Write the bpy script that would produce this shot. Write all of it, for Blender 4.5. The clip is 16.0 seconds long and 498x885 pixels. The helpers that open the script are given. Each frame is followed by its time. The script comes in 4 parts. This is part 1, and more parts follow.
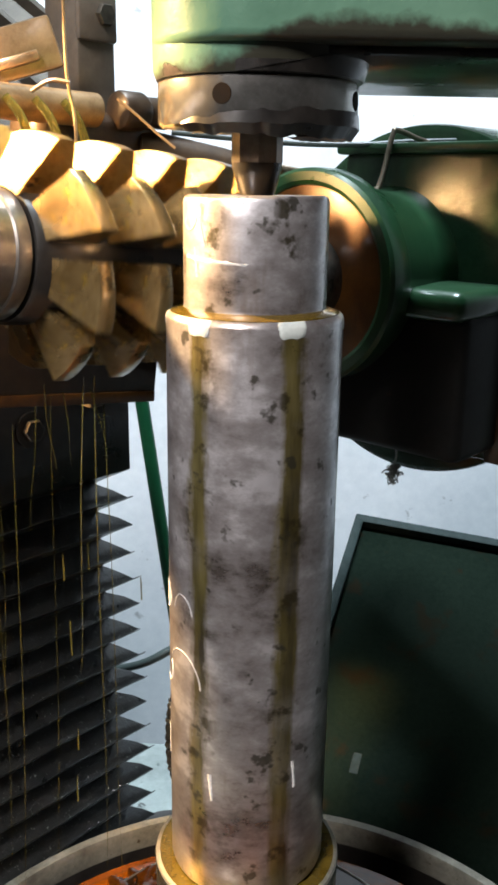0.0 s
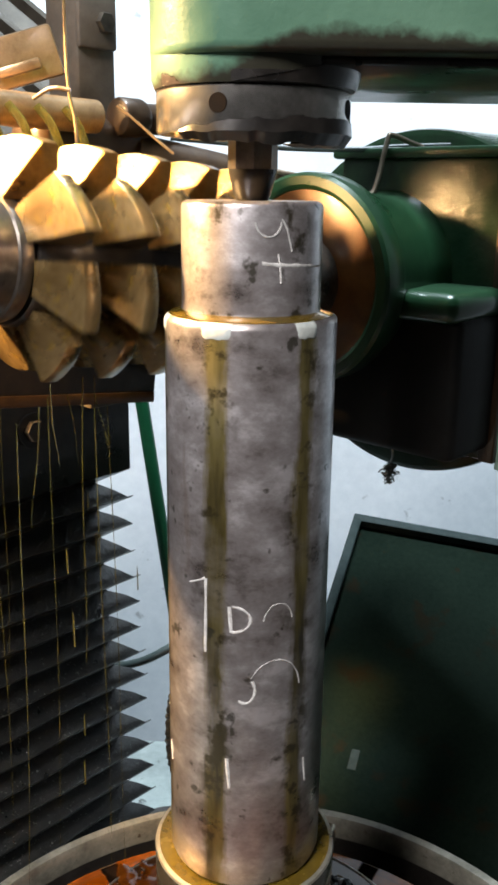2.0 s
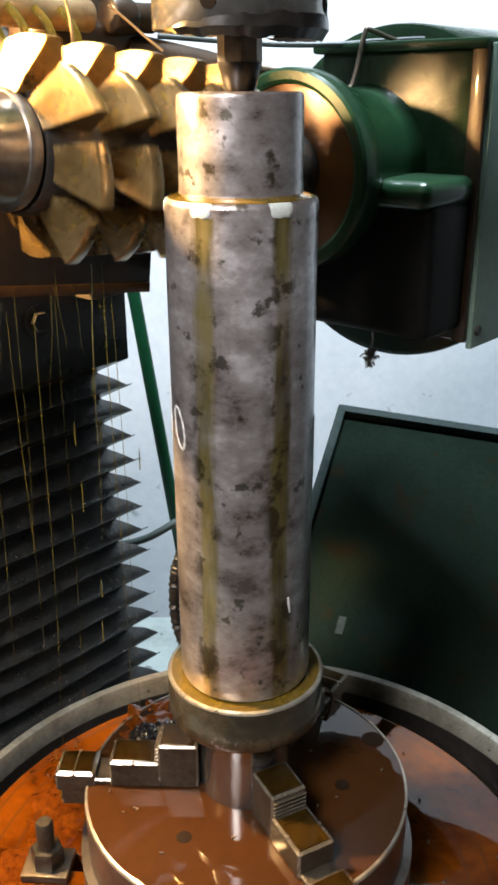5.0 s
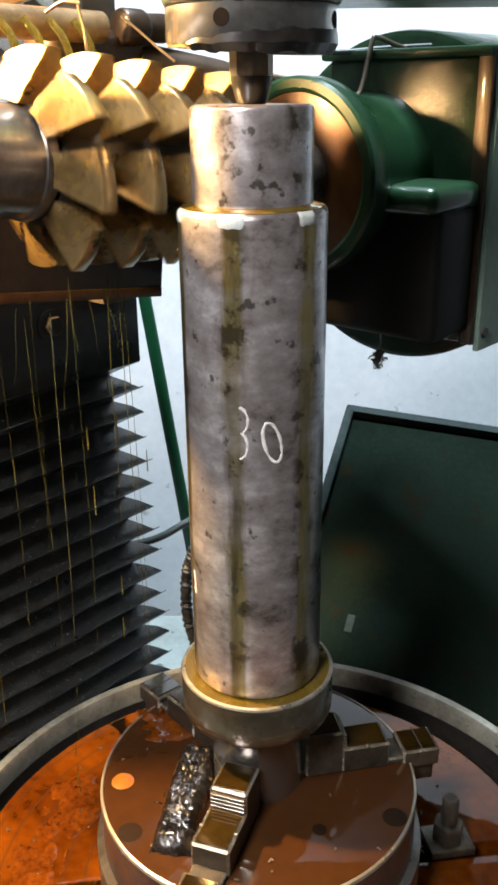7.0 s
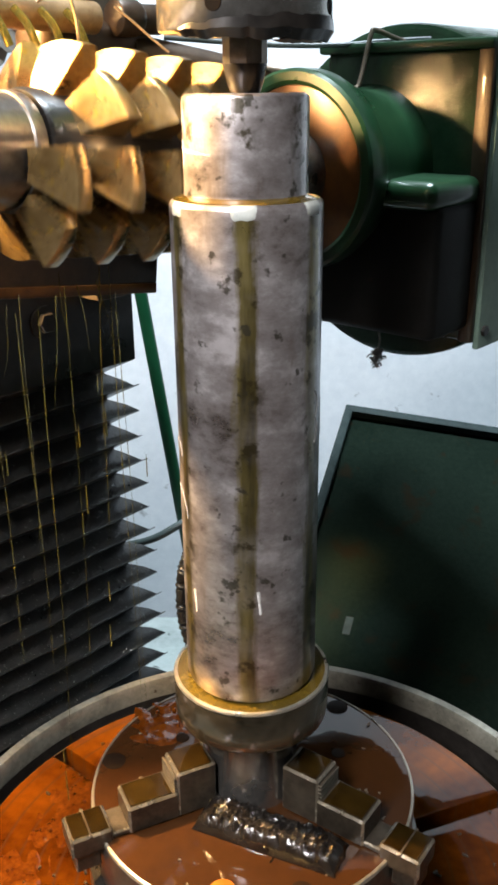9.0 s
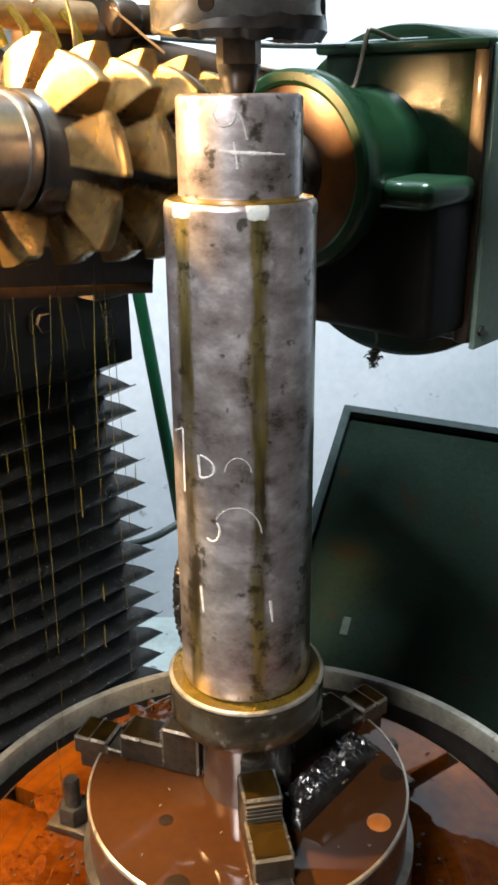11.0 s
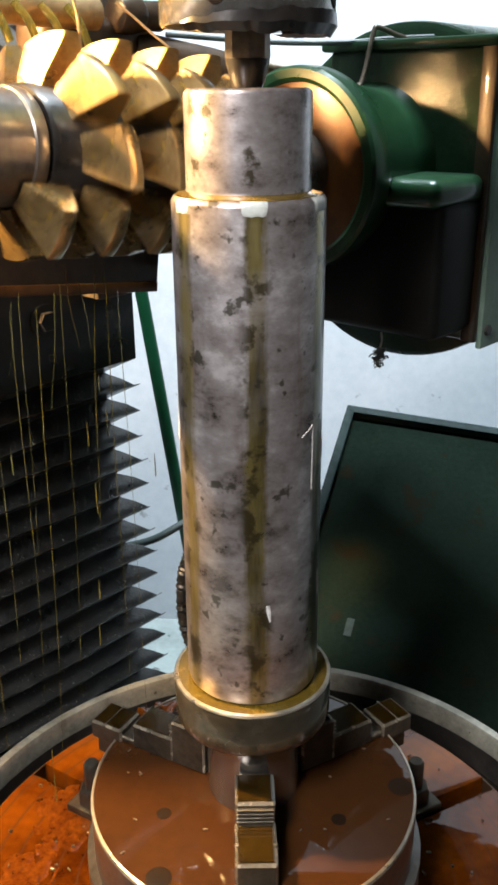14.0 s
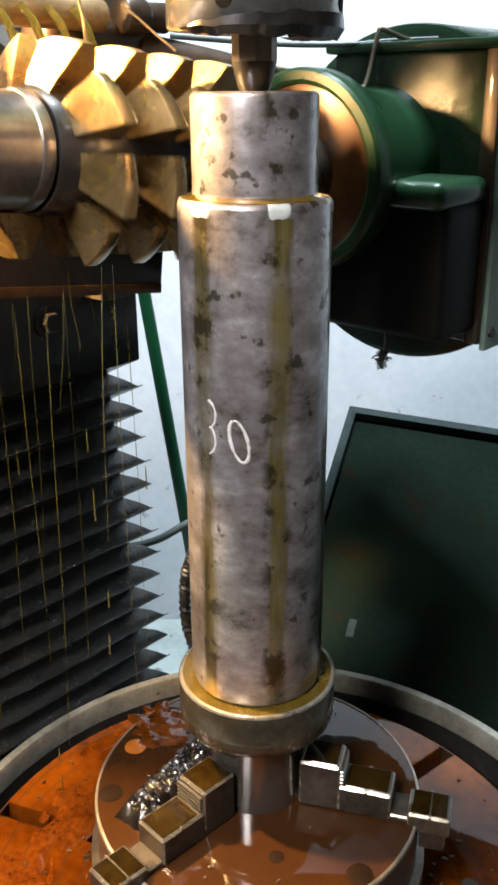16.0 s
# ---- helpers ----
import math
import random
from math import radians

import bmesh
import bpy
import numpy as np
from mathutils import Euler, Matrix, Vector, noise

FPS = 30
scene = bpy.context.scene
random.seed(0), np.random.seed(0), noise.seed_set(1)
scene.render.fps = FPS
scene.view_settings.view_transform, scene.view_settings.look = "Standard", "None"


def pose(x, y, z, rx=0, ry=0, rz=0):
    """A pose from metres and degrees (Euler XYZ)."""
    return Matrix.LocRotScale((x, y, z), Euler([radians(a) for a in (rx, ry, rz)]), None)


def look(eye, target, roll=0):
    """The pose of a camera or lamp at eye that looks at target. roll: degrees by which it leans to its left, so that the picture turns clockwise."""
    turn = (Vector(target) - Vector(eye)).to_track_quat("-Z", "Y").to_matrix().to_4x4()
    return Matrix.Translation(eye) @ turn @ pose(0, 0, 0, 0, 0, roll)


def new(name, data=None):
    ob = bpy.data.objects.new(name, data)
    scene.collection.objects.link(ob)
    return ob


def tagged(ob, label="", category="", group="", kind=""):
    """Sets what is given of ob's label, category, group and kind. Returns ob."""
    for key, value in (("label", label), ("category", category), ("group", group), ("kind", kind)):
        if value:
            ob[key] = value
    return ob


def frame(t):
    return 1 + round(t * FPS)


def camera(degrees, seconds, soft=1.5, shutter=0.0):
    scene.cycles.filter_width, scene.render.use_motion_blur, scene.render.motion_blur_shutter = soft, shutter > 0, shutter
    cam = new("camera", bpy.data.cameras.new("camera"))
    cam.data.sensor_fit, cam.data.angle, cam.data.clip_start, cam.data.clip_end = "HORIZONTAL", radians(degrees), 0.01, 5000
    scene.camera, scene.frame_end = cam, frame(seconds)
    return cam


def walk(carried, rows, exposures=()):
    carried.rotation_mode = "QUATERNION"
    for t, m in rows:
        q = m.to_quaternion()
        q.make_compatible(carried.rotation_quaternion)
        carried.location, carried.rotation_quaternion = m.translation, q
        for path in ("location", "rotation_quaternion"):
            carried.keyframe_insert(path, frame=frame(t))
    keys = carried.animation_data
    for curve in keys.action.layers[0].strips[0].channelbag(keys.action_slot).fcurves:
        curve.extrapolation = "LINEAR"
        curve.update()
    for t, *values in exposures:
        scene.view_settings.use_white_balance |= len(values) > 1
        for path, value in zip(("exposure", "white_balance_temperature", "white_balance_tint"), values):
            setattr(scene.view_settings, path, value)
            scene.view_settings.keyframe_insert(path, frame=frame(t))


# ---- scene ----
cam = camera(31.2, 16.0, soft=3.0, shutter=0.5)
PATH = [
    (0, (-0.024, -0.503, 0.528), (0.059, 1.417, -0.026), 0.8),
    (0.5, (-0.025, -0.504, 0.528), (0.058, 1.416, -0.026), 0.8),
    (1, (-0.024, -0.505, 0.528), (0.06, 1.416, -0.025), 0.8),
    (1.5, (-0.025, -0.511, 0.528), (0.059, 1.41, -0.022), 0.7),
    (2, (-0.022, -0.517, 0.53), (0.059, 1.404, -0.02), 0.7),
    (2.5, (-0.019, -0.523, 0.533), (0.055, 1.399, -0.014), 0.4),
    (3, (-0.028, -0.527, 0.532), (0.049, 1.397, -0.011), 0.5),
    (3.5, (-0.023, -0.528, 0.524), (0.062, 1.376, -0.083), -0.1),
    (4, (-0.025, -0.551, 0.517), (0.095, 1.316, -0.194), -0.2),
    (6.5, (-0.036, -0.607, 0.534), (0.057, 1.25, -0.205), -0.7),
    (7, (-0.035, -0.605, 0.532), (0.059, 1.252, -0.205), -0.7),
    (7.5, (-0.034, -0.603, 0.53), (0.059, 1.255, -0.206), -0.7),
    (8, (-0.031, -0.598, 0.528), (0.061, 1.26, -0.208), -0.6),
    (8.5, (-0.03, -0.596, 0.528), (0.061, 1.262, -0.207), -0.6),
    (9, (-0.029, -0.593, 0.524), (0.062, 1.266, -0.209), -0.6),
    (11.5, (-0.024, -0.594, 0.524), (0.064, 1.265, -0.208), -0.6),
    (12, (-0.024, -0.593, 0.523), (0.064, 1.266, -0.208), -0.6),
    (12.5, (-0.023, -0.591, 0.523), (0.064, 1.268, -0.208), -0.6),
    (13, (-0.024, -0.587, 0.52), (0.063, 1.273, -0.209), -0.6),
    (13.5, (-0.029, -0.586, 0.519), (0.062, 1.275, -0.209), -0.5),
    (14, (-0.03, -0.588, 0.52), (0.061, 1.272, -0.209), -0.5),
    (14.5, (-0.03, -0.591, 0.522), (0.059, 1.27, -0.207), -0.5),
    (15, (-0.03, -0.59, 0.521), (0.059, 1.271, -0.208), -0.5),
    (15.5, (-0.031, -0.589, 0.521), (0.059, 1.271, -0.208), -0.5),
    (16, (-0.034, -0.588, 0.522), (0.058, 1.272, -0.208), -0.4),
]
walk(cam, [(t, look(eye, target, roll)) for t, eye, target, roll in PATH], [(0, -0.18), (3, -0.22), (3.5, -0.22), (4.2, -0.08), (6, -0.06), (16, -0.06)])

# ---- world and light ----
world = bpy.data.worlds.new("world")
scene.world = world
world.use_nodes = True
world.node_tree.nodes["Background"].inputs[0].default_value = (0.62, 0.76, 0.95, 1)
world.node_tree.nodes["Background"].inputs[1].default_value = 0.25


def area(name, eye, target, sx, sy, watts, colour):
    lamp = bpy.data.lights.new(name, "AREA")
    lamp.shape, lamp.size, lamp.size_y, lamp.energy, lamp.color = "RECTANGLE", sx, sy, watts, colour
    ob = new(name, lamp)
    ob.matrix_world = look(eye, target)
    return ob


COOL = (0.74, 0.88, 1.0)
area("skylight_over_back_wall", (0.10, 0.45, 4.2), (0.10, 1.45, 3.75), 1.6, 0.5, 1200, COOL)
# key light added high at front left; no window stands there
area("added_key_light", (-0.78, -1.25, 1.70), (-0.03, 0, 0.30), 0.45, 0.7, 80, (0.98, 0.94, 0.95))
warm = bpy.data.lights.new("work_lamp_bulb", "SPOT")
warm.energy, warm.color, warm.shadow_soft_size = 132, (1.0, 0.61, 0.25), 0.022
warm.spot_size, warm.spot_blend = radians(90), 0.5
LAMP_AIM = (-0.175, 0.045, 0.38)
warm_ob = new("work_lamp_bulb", warm)
LAMP = Vector((-0.43, 0.095, 0.70))
warm_ob.matrix_world = look(LAMP, LAMP_AIM)

# ---- materials ----


def nodes_of(name):
    m = bpy.data.materials.new(name)
    m.use_nodes = True
    return m, m.node_tree.nodes, m.node_tree.links, m.node_tree.nodes["Principled BSDF"]


def noise_node(nt, links, vec, scale, detail=4, rough=0.6):
    n = nt.new("ShaderNodeTexNoise")
    n.inputs["Scale"].default_value, n.inputs["Detail"].default_value, n.inputs["Roughness"].default_value = scale, detail, rough
    links.new(vec, n.inputs["Vector"])
    return n.outputs["Fac"]


def ramp(nt, links, fac, stops):
    r = nt.new("ShaderNodeValToRGB")
    while len(r.color_ramp.elements) < len(stops):
        r.color_ramp.elements.new(0.5)
    for e, (p, c) in zip(r.color_ramp.elements, stops):
        e.position = p
        e.color = (*c, 1) if len(c) == 3 else c
    links.new(fac, r.inputs[0])
    return r.outputs[0]


def mix(nt, links, fac, a, b, mode="MIX"):
    m = nt.new("ShaderNodeMix")
    m.data_type, m.blend_type = "RGBA", mode
    for sock, v in ((m.inputs[0], fac), (m.inputs[6], a), (m.inputs[7], b)):
        if isinstance(v, (int, float)):
            sock.default_value = v
        elif isinstance(v, tuple):
            sock.default_value = (*v, 1)
        else:
            links.new(v, sock)
    return m.outputs[2]


def math_node(nt, links, op, a, b=0.0, c=0.0):
    m = nt.new("ShaderNodeMath")
    m.operation = op
    for sock, v in zip(m.inputs, (a, b, c)):
        if isinstance(v, (int, float)):
            sock.default_value = v
        else:
            links.new(v, sock)
    return m.outputs[0]


def surface(name, dark, light, rough=(0.4, 0.6), metal=0.0, big=9, fine=120, bump=0.15, coat=0.0, spots=None, spot_amount=0.62, stretch=(1, 1, 1), wavy_coat=False):
    """A worn surface: two colours mixed at a coarse and a fine scale, uneven gloss, fine relief and stains of their own colour."""
    m, nt, links, bsdf = nodes_of(name)
    tc = nt.new("ShaderNodeTexCoord")
    mp = nt.new("ShaderNodeMapping")
    mp.inputs["Scale"].default_value = stretch
    links.new(tc.outputs["Object"], mp.inputs["Vector"])
    vec = mp.outputs["Vector"]
    n1 = noise_node(nt, links, vec, big)
    n2 = noise_node(nt, links, vec, fine, 6, 0.7)
    both = math_node(nt, links, "MULTIPLY_ADD", n2, 0.45, math_node(nt, links, "MULTIPLY", n1, 0.55))
    colour = ramp(nt, links, both, [(0.36, dark), (0.64, light)])
    if spots:
        n3 = noise_node(nt, links, vec, big * 4.3, 5, 0.65)
        colour = mix(nt, links, ramp(nt, links, n3, [(spot_amount, (0, 0, 0)), (spot_amount + 0.06, (1, 1, 1))]), colour, spots)
    links.new(colour, bsdf.inputs["Base Color"])
    r = nt.new("ShaderNodeMapRange")
    r.inputs["From Min"].default_value, r.inputs["From Max"].default_value = 0.3, 0.7
    r.inputs["To Min"].default_value, r.inputs["To Max"].default_value = rough
    links.new(n1, r.inputs["Value"])
    links.new(r.outputs[0], bsdf.inputs["Roughness"])
    bsdf.inputs["Metallic"].default_value = metal
    bsdf.inputs["Coat Weight"].default_value = coat
    bsdf.inputs["Coat Roughness"].default_value = 0.06
    if bump:
        b = nt.new("ShaderNodeBump")
        b.inputs["Strength"].default_value, b.inputs["Distance"].default_value = bump, 0.002
        links.new(both, b.inputs["Height"])
        links.new(b.outputs[0], bsdf.inputs["Normal"])
        if wavy_coat:
            links.new(b.outputs[0], bsdf.inputs["Coat Normal"])
    return m


def shaft_steel():
    """Turned grey steel with six olive oil runs down it, dark scale specks and cloudy patches."""
    m, nt, links, bsdf = nodes_of("turned_oily_steel")
    tc = nt.new("ShaderNodeTexCoord")
    obj = tc.outputs["Object"]
    sep = nt.new("ShaderNodeSeparateXYZ")
    links.new(obj, sep.inputs[0])
    mp3 = nt.new("ShaderNodeMapping")
    mp3.inputs["Scale"].default_value = (34, 34, 52)
    links.new(obj, mp3.inputs["Vector"])
    cloud = math_node(nt, links, "MULTIPLY_ADD", noise_node(nt, links, mp3.outputs["Vector"], 1.0, 6, 0.68), 0.62, math_node(nt, links, "MULTIPLY", noise_node(nt, links, obj, 9, 2, 0.5), 0.38))
    fine = noise_node(nt, links, obj, 160, 4, 0.6)
    speck = noise_node(nt, links, obj, 70, 3, 0.55)
    mp = nt.new("ShaderNodeMapping")
    mp.inputs["Scale"].default_value = (18, 18, 900)
    links.new(obj, mp.inputs["Vector"])
    turned = noise_node(nt, links, mp.outputs["Vector"], 1.0, 3, 0.5)
    mp2 = nt.new("ShaderNodeMapping")
    mp2.inputs["Scale"].default_value = (60, 60, 9)
    links.new(obj, mp2.inputs["Vector"])
    runs = noise_node(nt, links, mp2.outputs["Vector"], 1.0, 4, 0.6)
    base = ramp(nt, links, cloud, [(0.37, (0.12, 0.10, 0.09)), (0.45, (0.31, 0.28, 0.27)), (0.53, (0.43, 0.40, 0.395)), (0.61, (0.66, 0.63, 0.635))])
    base = mix(nt, links, math_node(nt, links, "MULTIPLY", fine, 0.35), base, (0.16, 0.13, 0.125))
    base = mix(nt, links, ramp(nt, links, runs, [(0.60, (0, 0, 0)), (0.75, (0.6, 0.6, 0.6))]), base, (0.20, 0.14, 0.10))
    # angle from the nearest of six runs, in turns of sixty degrees
    ang = math_node(nt, links, "ARCTAN2", sep.outputs["Y"], sep.outputs["X"])
    wob = math_node(nt, links, "MULTIPLY_ADD", noise_node(nt, links, mp2.outputs["Vector"], 0.6, 2, 0.5), 0.12, -0.06)
    turn = math_node(nt, links, "ADD", math_node(nt, links, "ADD", ang, radians(69.0)), wob)
    part_ = math_node(nt, links, "PINGPONG", turn, radians(30))
    edge = math_node(nt, links, "ADD", math_node(nt, links, "MULTIPLY_ADD", fine, 0.08, part_), math_node(nt, links, "MULTIPLY_ADD", noise_node(nt, links, mp2.outputs["Vector"], 1.3, 4, 0.65), 0.30, -0.15))
    below = math_node(nt, links, "LESS_THAN", sep.outputs["Z"], 0.452)
    soft_ = nt.new("ShaderNodeMapRange")
    soft_.inputs["From Min"].default_value, soft_.inputs["From Max"].default_value = 0.115, 0.205
    soft_.inputs["To Min"].default_value, soft_.inputs["To Max"].default_value = 1.0, 0.0
    links.new(edge, soft_.inputs["Value"])
    strong = ramp(nt, links, noise_node(nt, links, obj, 13, 3, 0.6), [(0.30, (0.45, 0.45, 0.45)), (0.52, (1, 1, 1))])
    streak = math_node(nt, links, "MULTIPLY", math_node(nt, links, "MULTIPLY", soft_.outputs[0], strong), below)
    olive = ramp(nt, links, runs, [(0.34, (0.028, 0.021, 0.005)), (0.46, (0.110, 0.086, 0.020)), (0.66, (0.27, 0.22, 0.075))])
    base = mix(nt, links, math_node(nt, links, "MULTIPLY", streak, 0.95), base, olive)
    near = nt.new("ShaderNodeMapRange")
    near.inputs["From Min"].default_value, near.inputs["From Max"].default_value = 0.14, 0.34
    near.inputs["To Min"].default_value, near.inputs["To Max"].default_value = 1.0, 0.0
    links.new(edge, near.inputs["Value"])
    blot = ramp(nt, links, noise_node(nt, links, obj, 48, 4, 0.6), [(0.56, (0, 0, 0)), (0.63, (0.9, 0.9, 0.9))])
    base = mix(nt, links, math_node(nt, links, "MULTIPLY", near.outputs[0], blot), base, (0.045, 0.035, 0.014))
    dark = ramp(nt, links, speck, [(0.635, (0, 0, 0)), (0.69, (0.85, 0.85, 0.85))])
    base = mix(nt, links, dark, base, (0.05, 0.045, 0.03))
    links.new(base, bsdf.inputs["Base Color"])
    bsdf.inputs["Metallic"].default_value = 0.70
    rr = nt.new("ShaderNodeMapRange")
    rr.inputs["From Min"].default_value, rr.inputs["From Max"].default_value = 0.3, 0.7
    rr.inputs["To Min"].default_value, rr.inputs["To Max"].default_value = 0.24, 0.42
    links.new(cloud, rr.inputs["Value"])
    links.new(rr.outputs[0], bsdf.inputs["Roughness"])
    bsdf.inputs["Coat Weight"].default_value = 0.35
    bsdf.inputs["Coat Roughness"].default_value = 0.12
    b = nt.new("ShaderNodeBump")
    b.inputs["Strength"].default_value, b.inputs["Distance"].default_value = 0.045, 0.001
    links.new(math_node(nt, links, "MULTIPLY_ADD", turned, 0.6, math_node(nt, links, "MULTIPLY", fine, 0.5)), b.inputs["Height"])
    links.new(b.outputs[0], bsdf.inputs["Normal"])
    return m


def oily_disc(name, dark, light, rings):
    """Steel under a film of brown cutting oil: amber body, mirror-like film, turned rings."""
    m, nt, links, bsdf = nodes_of(name)
    tc = nt.new("ShaderNodeTexCoord")
    obj = tc.outputs["Object"]
    n1 = noise_node(nt, links, obj, 11, 4, 0.55)
    n2 = noise_node(nt, links, obj, 90, 4, 0.6)
    colour = ramp(nt, links, math_node(nt, links, "MULTIPLY_ADD", n2, 0.3, math_node(nt, links, "MULTIPLY", n1, 0.7)), [(0.33, dark), (0.66, light)])
    wave = nt.new("ShaderNodeTexWave")
    wave.wave_type, wave.rings_direction = "RINGS", "Z"
    wave.inputs["Scale"].default_value = rings
    wave.inputs["Distortion"].default_value = 0.6
    links.new(obj, wave.inputs["Vector"])
    line = ramp(nt, links, wave.outputs["Fac"], [(0.0, (1, 1, 1)), (0.06, (0, 0, 0))])
    colour = mix(nt, links, math_node(nt, links, "MULTIPLY", line, 0.55), colour, (0.05, 0.02, 0.008))
    links.new(colour, bsdf.inputs["Base Color"])
    bsdf.inputs["Metallic"].default_value = 0.0
    bsdf.inputs["Roughness"].default_value = 0.45
    bsdf.inputs["Coat Weight"].default_value = 0.8
    bsdf.inputs["Coat Roughness"].default_value = 0.025
    bsdf.inputs["Coat IOR"].default_value = 1.47
    bsdf.inputs["Specular IOR Level"].default_value = 0.0
    ripple = nt.new("ShaderNodeBump")
    ripple.inputs["Strength"].default_value, ripple.inputs["Distance"].default_value = 0.05, 0.003
    links.new(noise_node(nt, links, obj, 38, 3, 0.5), ripple.inputs["Height"])
    links.new(ripple.outputs[0], bsdf.inputs["Coat Normal"])
    b = nt.new("ShaderNodeBump")
    b.inputs["Strength"].default_value, b.inputs["Distance"].default_value = 0.12, 0.003
    links.new(math_node(nt, links, "MULTIPLY_ADD", n1, 0.8, math_node(nt, links, "MULTIPLY", n2, 0.2)), b.inputs["Height"])
    links.new(b.outputs[0], bsdf.inputs["Normal"])
    return m


STEEL = shaft_steel()
RING_STEEL = surface("oily_ring_steel", (0.040, 0.032, 0.018), (0.15, 0.125, 0.085), (0.16, 0.36), 0.75, 9, 140, 0.12, 0.5, (0.42, 0.37, 0.36), 0.60)
STUB_STEEL = surface("clean_turned_steel", (0.26, 0.245, 0.22), (0.54, 0.52, 0.485), (0.16, 0.30), 0.92, 12, 200, 0.06, 0.4)
RIM_OIL = surface("golden_oil_film", (0.085, 0.052, 0.006), (0.19, 0.125, 0.016), (0.15, 0.3), 0.4, 20, 90, 0.1, 1.0)
BRIGHT_EDGE = surface("worn_bright_edge", (0.26, 0.235, 0.18), (0.50, 0.465, 0.38), (0.25, 0.4), 0.7, 30, 150, 0.1, 0.3)
PAINT_MARK = surface("white_marking_paint", (0.40, 0.43, 0.40), (0.58, 0.61, 0.57), (0.45, 0.6), 0, 60, 200, 0.1)
CHALK = surface("chalk_line", (0.40, 0.38, 0.36), (0.70, 0.69, 0.66), (0.7, 0.9), 0, 200, 500, 0.2)
CHALK_FAINT = surface("rubbed_chalk_line", (0.26, 0.25, 0.24), (0.46, 0.45, 0.43), (0.6, 0.8), 0, 200, 500, 0.2)
HOB_STEEL = surface("hob_steel", (0.20, 0.118, 0.040), (0.50, 0.345, 0.150), (0.22, 0.40), 0.75, 22, 160, 0.10, 0.6, (0.42, 0.26, 0.05), 0.57)
ARBOR = surface("dark_arbor_steel", (0.10, 0.085, 0.07), (0.22, 0.195, 0.17), (0.26, 0.42), 0.8, 16, 150, 0.08, 0.3)
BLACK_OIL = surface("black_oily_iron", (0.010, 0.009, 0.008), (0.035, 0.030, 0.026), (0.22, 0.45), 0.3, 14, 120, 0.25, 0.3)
BROWN_IRON = surface("oily_brown_iron", (0.022, 0.012, 0.006), (0.065, 0.038, 0.019), (0.28, 0.5), 0.3, 12, 90, 0.25, 0.3)
GREY_IRON = surface("grey_painted_iron", (0.070, 0.054, 0.040), (0.130, 0.105, 0.080), (0.4, 0.6), 0.1, 12, 100, 0.2)
GREEN = surface("machine_green_paint", (0.007, 0.032, 0.012), (0.017, 0.060, 0.024), (0.24, 0.40), 0, 10, 90, 0.12, 0.4, (0.03, 0.03, 0.018), 0.66)
# near-black carries the shade on the lower half of the gear case
SHADED_CASTING = surface("shaded_casting_black", (0.003, 0.003, 0.0028), (0.011, 0.011, 0.010), (0.40, 0.62), 0, 12, 90, 0.25, 0.0, (0.020, 0.013, 0.007), 0.66)
SHADED_CASTING.node_tree.nodes["Principled BSDF"].inputs["Specular IOR Level"].default_value = 0.22
GUTTER_OIL = surface("standing_black_oil", (0.004, 0.003, 0.002), (0.012, 0.008, 0.005), (0.03, 0.06), 0, 9, 40, 0.02, 0.0)
CASE_GREEN = surface("brushed_case_enamel", (0.008, 0.022, 0.011), (0.018, 0.042, 0.020), (0.10, 0.24), 0, 26, 60, 0.75, 0.30, wavy_coat=True)
CASE_GREEN.node_tree.nodes["Principled BSDF"].inputs["Coat IOR"].default_value = 1.55
CASE_GREEN.node_tree.nodes["Principled BSDF"].inputs["Specular IOR Level"].default_value = 0.25
CASE_GREEN.node_tree.nodes["Principled BSDF"].inputs["Coat Roughness"].default_value = 0.17
DARK_GREEN = surface("dark_green_sheet", (0.0032, 0.0066, 0.0045), (0.0095, 0.0150, 0.0105), (0.45, 0.7), 0, 4, 150, 0.4, 0.0, (0.0100, 0.0085, 0.0050), 0.56)
PALE_GREEN = surface("pale_green_plate", (0.20, 0.30, 0.24), (0.30, 0.41, 0.33), (0.4, 0.6), 0, 6, 90, 0.1)
DARK_GREEN.node_tree.nodes["Principled BSDF"].inputs["Specular IOR Level"].default_value = 0.006
TRAY_RIM = surface("tray_rim_paint", (0.010, 0.016, 0.015), (0.030, 0.042, 0.040), (0.5, 0.7), 0, 14, 110, 0.1)
TRAY_RIM.node_tree.nodes["Principled BSDF"].inputs["Specular IOR Level"].default_value = 0.08
POLE_GREEN = surface("green_pole_paint", (0.002, 0.054, 0.021), (0.006, 0.086, 0.035), (0.3, 0.45), 0, 8, 80, 0.05)
TABLE_OIL = oily_disc("oil_covered_table", (0.026, 0.0050, 0.0004), (0.120, 0.0300, 0.0014), 16)
CHUCK_OIL = oily_disc("oil_covered_chuck", (0.009, 0.0029, 0.0002), (0.035, 0.0115, 0.0006), 0.001)
JAW_STEEL = surface("oily_jaw_steel", (0.030, 0.024, 0.018), (0.120, 0.098, 0.070), (0.30, 0.52), 0.72, 24, 120, 0.6, 0.15)
FILM = surface("amber_jaw_oil", (0.010, 0.0055, 0.0012), (0.044, 0.024, 0.004), (0.04, 0.14), 0.35, 34, 140, 0.1, 1.0)
# colour of shallow discs that stand for the shade inside holes
HOLE_SHADE = surface("hole_shade", (0.006, 0.003, 0.001), (0.016, 0.007, 0.002), (0.6, 0.8), 0, 30, 90, 0.0)
HOLE_SHADE.node_tree.nodes["Principled BSDF"].inputs["Specular IOR Level"].default_value = 0.1
